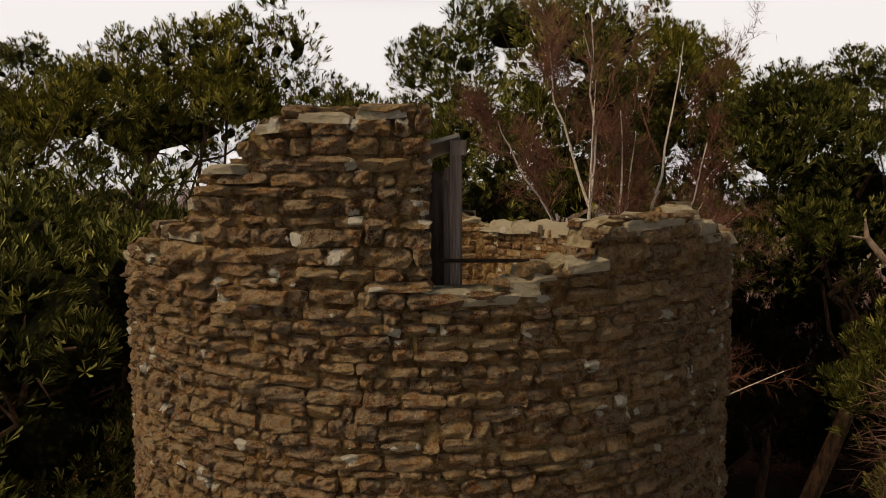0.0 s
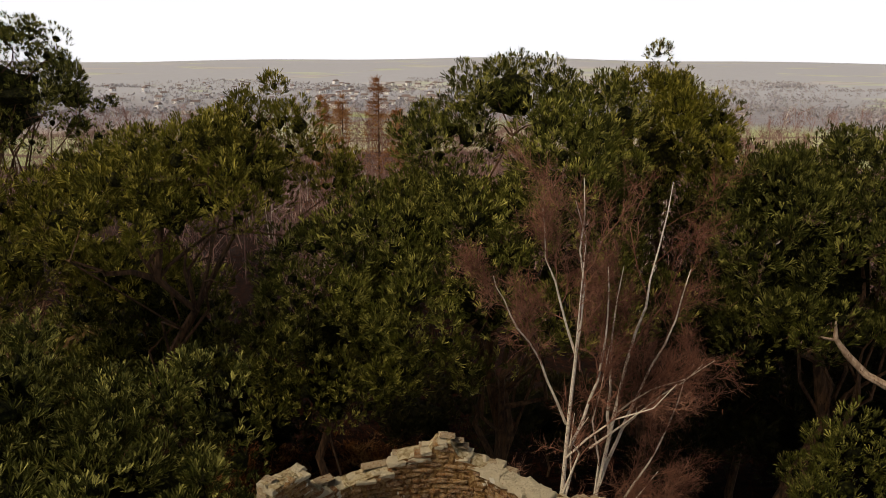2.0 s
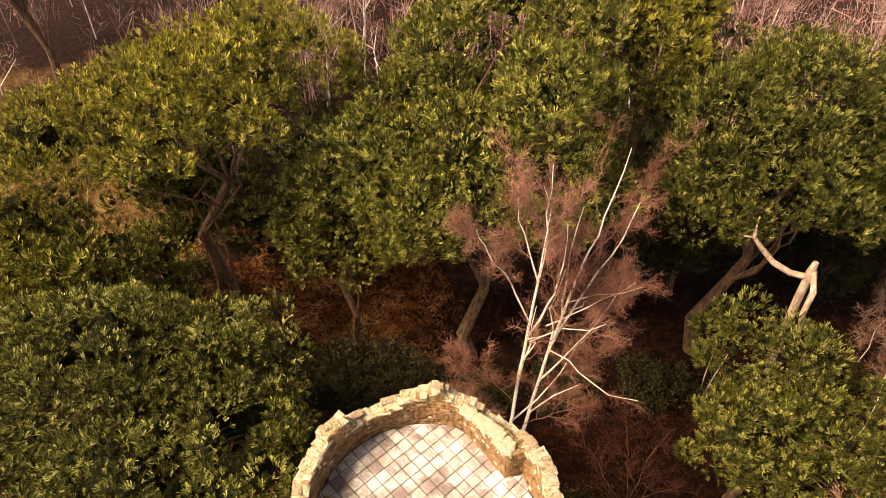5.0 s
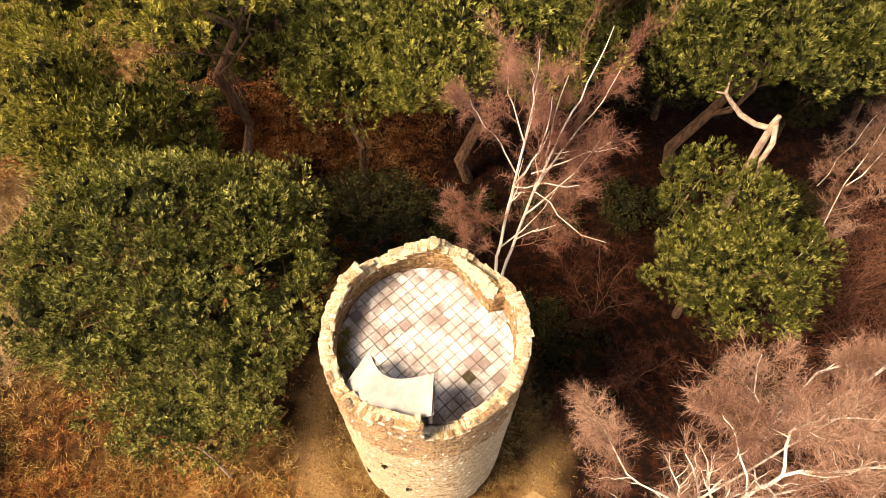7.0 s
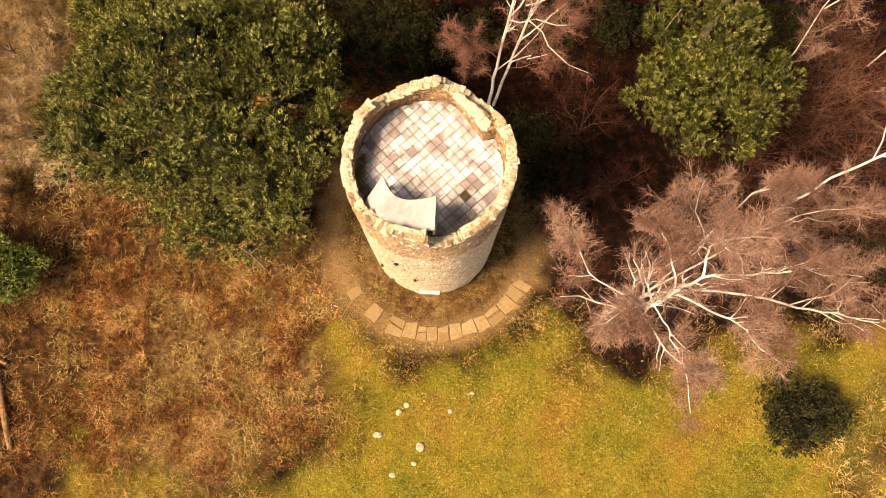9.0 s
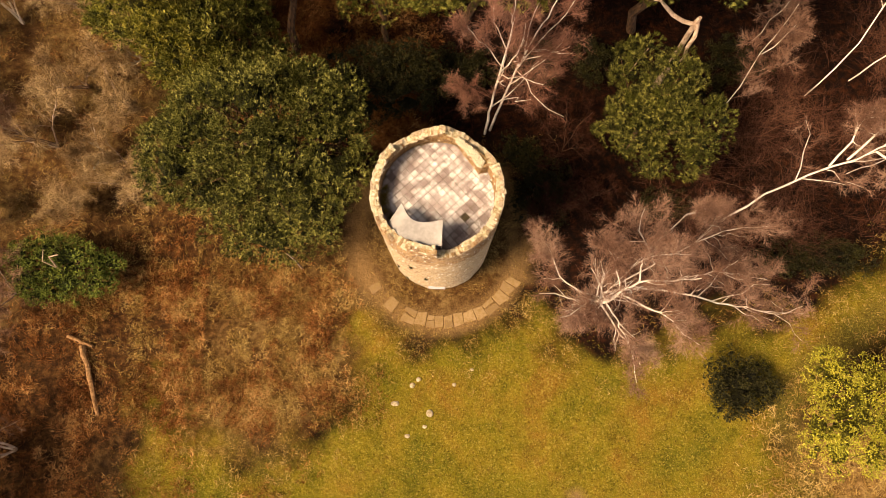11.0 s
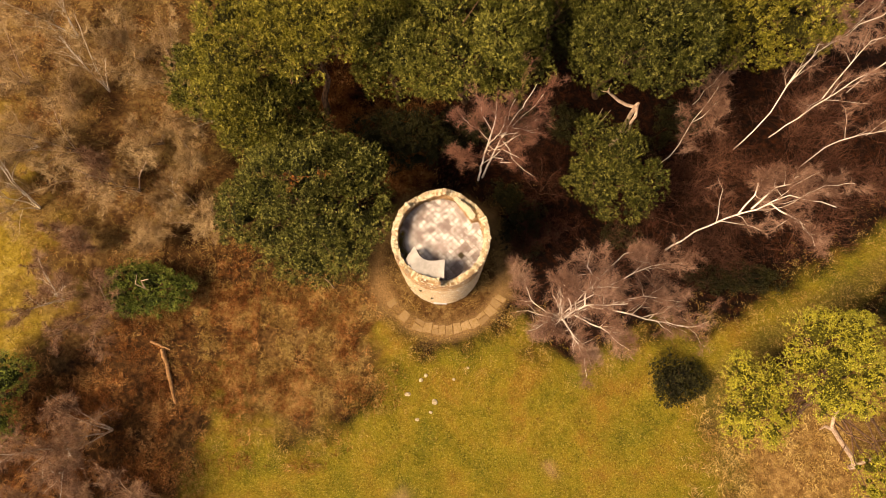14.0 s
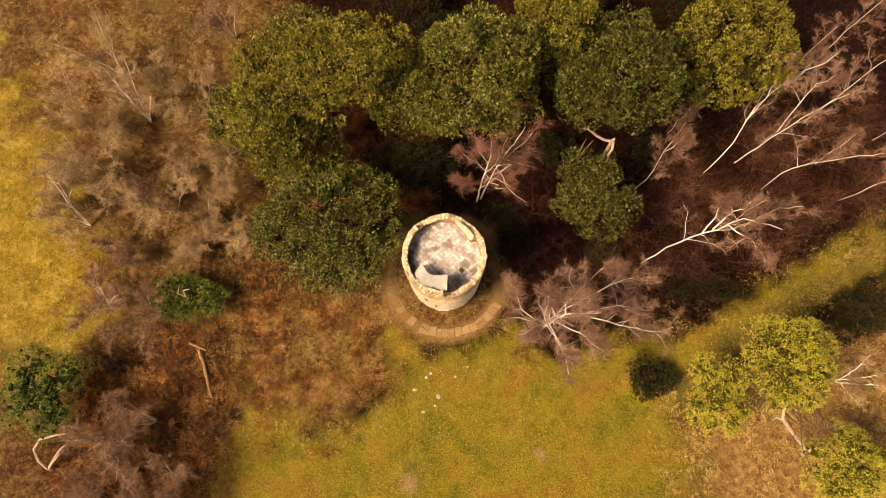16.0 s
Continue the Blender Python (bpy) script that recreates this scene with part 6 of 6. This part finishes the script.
# ---- distance ----
def far_woods():
    """Bare woodland that falls away to the valley, with many crowns that nobody could count."""
    rng = np.random.default_rng(33)
    wood, fine = Soup(), Soup()
    n = 640
    a = rng.uniform(-0.75, 0.75, n)
    r = np.where(np.arange(n) < 400, 28 + 105 * rng.random(n) ** 0.8, 120 + 260 * rng.random(n))
    x, y = r * np.sin(a), 7 + r * np.cos(a)
    z = height(x, y)
    h = rng.uniform(7, 12, n)
    for q in range(n):
        if y[q] < 33 or (abs(x[q] + 23) < 4 and y[q] < 42):
            continue
        foot, top = np.array([x[q], y[q], z[q] - 0.2]), np.array([x[q] + rng.normal() * 0.8, y[q] + rng.normal() * 0.8, z[q] + h[q]])
        near = r[q] < 120
        line = bend(foot, top, rng, 4, 0.02)
        white = rng.random() < 0.22
        tube(wood if white else fine, line, [0.05 + 0.0003 * r[q], 0.045, 0.028, 0.010], 4)
        for _ in range(6 if near else 3):
            s = line[1] + (line[3] - line[1]) * rng.random()
            tube(wood if white else fine, [s, s + unit(rng.normal(size=3) + [0, 0, 1.4]) * h[q] * 0.22], [0.025 + 0.0002 * r[q], 0.01], 3)
        m = 330 if near else 70
        w = 0.014 if near else 0.02 + 0.0001 * r[q]
        g = np.clip(rng.random((m, 1)) ** 0.7, 0.12, 1)
        b = line[1] + (line[3] - line[1]) * g + rng.normal(size=(m, 3)) * [1, 1, 0.4] * h[q] * 0.13 * np.sin(np.pi * np.clip(g, 0.15, 0.93))
        needles(fine, b, unit(rng.normal(size=(m, 3)) * 0.5 + [0, 0, 0.8]), 0.4 + 1.0 * rng.random(m), w * 1.2, rng)
    ob = thing("bare_wood", (0, 0, 0), "purple-brown bare birch wood falling to the valley", "wood", kind="stuff")
    part("stem", wood, BIRCH_BARK, ob)
    part("twig_crown", fine, bpy.data.materials["far_twigs"], ob)


litter_material("far_twigs", (0.15, 0.082, 0.072), (0.28, 0.17, 0.15), (0.42, 0.285, 0.26))
far_woods()


def larch(x, y, h, seed):
    rng = np.random.default_rng(seed)
    z = float(height(np.array(x), np.array(y)))
    ob = thing("larch_tree", (x, y, z), "bare orange-brown larch rising over the wood", "tree", "larches")
    wood, fine = Soup(), Soup()
    tube(wood, [(0, 0, -0.2), (0, 0, h * 0.5), (0.1, 0, h)], [0.16, 0.1, 0.02], 6)
    m = 110
    t = 0.2 + 0.8 * rng.random(m)
    d = unit(rng.normal(size=(m, 3)) * [1, 1, 0.12])
    b = np.c_[np.zeros((m, 2)), t * h]
    ln = (1.05 - t) * h * 0.22 + 0.3
    spikes(wood, b, d, ln, 0.03, rng)
    k = 26
    at = rng.random((m, k, 1))
    b2 = (b[:, None] + d[:, None] * ln[:, None, None] * at).reshape(-1, 3)
    spikes(fine, b2, unit(np.repeat(d, k, axis=0) * 0.5 + rng.normal(size=(m * k, 3)) * 0.6), 0.3 + 0.6 * rng.random(m * k), 0.02, rng)
    part("trunk", wood, PINE_BARK, ob)
    part("twig_crown", fine, bpy.data.materials["larch_twigs"], ob)


litter_material("larch_twigs", (0.22, 0.09, 0.04), (0.32, 0.15, 0.06), (0.40, 0.21, 0.09))
for q, (x, y, h) in enumerate([(-9.5, 66, 14), (-6.5, 70, 15.5), (-12.5, 74, 13.5), (-4.0, 62, 13)]):
    larch(x, y, h, 500 + q)


def village():
    rng = np.random.default_rng(44)
    wall = plain_material("rendered_wall", (0.82, 0.81, 0.80), (0.90, 0.89, 0.88), 0.3, 0.8)
    slate = plain_material("slate_roof", (0.16, 0.13, 0.13), (0.26, 0.21, 0.20), 0.5, 0.7)
    pane = plain_material("dark_pane", (0.03, 0.03, 0.035), (0.06, 0.06, 0.07), 2, 0.2)
    ob = thing("house", (0, 0, 0), "small pale rendered house in the far village", "house", "far village")
    s = Soup()
    box(s, (0, 0, 2.6), (11, 7, 5.6))
    part("wall", s, wall, ob)
    s = Soup()
    s.add([(-5.9, -4, 5.3), (5.9, -4, 5.3), (5.9, 4, 5.3), (-5.9, 4, 5.3), (-5.9, 0, 8.4), (5.9, 0, 8.4)], [(0, 1, 5, 4), (2, 3, 4, 5), (3, 2, 1, 0)])
    s.f.append(np.array([(3, 0, 4), (1, 2, 5)], dtype=np.int32))
    part("roof", s, slate, ob)
    for x in (-3.4, 0, 3.4):
        for z in (1.6, 4.1):
            s = Soup()
            box(s, (x, -3.52, z), (1.3, 0.1, 1.3))
            part("window", s, pane, ob)
    first = True
    for q in range(210):
        a = rng.normal() * 0.15 + (0.0 if q < 160 else -0.36)
        r = 1060 + 760 * rng.random()
        x, y = r * math.sin(a), r * math.cos(a)
        m = pose(x, y, float(height(np.array(x), np.array(y))) - 0.2, 0, 0, rng.uniform(-60, 60))
        if first:
            ob.matrix_basis = m
            first = False
        else:
            copy_thing(ob, m @ Matrix.Diagonal((*([0.7 + 0.6 * rng.random()] * 3), 1)))
    # hedgerow and garden trees of the valley, in lines
    trees = Soup()
    for k in range(260):
        a, r = rng.uniform(-0.7, 0.7), 1020 + 900 * rng.random() ** 1.4
        turn, ln = rng.normal() * 0.12, rng.uniform(90, 300)
        m = 34
        if k % 6 == 0:
            r, m, turn = 520 + 360 * rng.random(), 22, rng.normal() * 0.45
        t = np.linspace(-0.5, 0.5, m) + rng.normal(size=m) * 0.03
        x = r * math.sin(a) + t * ln * math.cos(turn) + rng.normal(size=m) * 5
        y = r * math.cos(a) + t * ln * math.sin(turn) + rng.normal(size=m) * (9 if k % 6 else 1.5)
        z = height(x, y)
        for q in range(m):
            h = rng.uniform(4, 9) if k % 6 else rng.uniform(1.5, 3.5)
            d = unit(rng.normal(size=(5, 3)))
            b = np.array([x[q], y[q], z[q] + h * 0.4]) + d * h * 0.35
            blades(trees, b, unit(rng.normal(size=(5, 3)) + [0, 0, 0.6]), h * 0.45, h * 0.2, rng)
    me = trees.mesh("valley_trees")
    # tree colours lightened towards the valley's haze
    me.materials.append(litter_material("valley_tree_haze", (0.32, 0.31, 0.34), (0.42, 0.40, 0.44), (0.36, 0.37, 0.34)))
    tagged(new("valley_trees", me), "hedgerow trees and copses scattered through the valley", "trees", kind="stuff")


village()
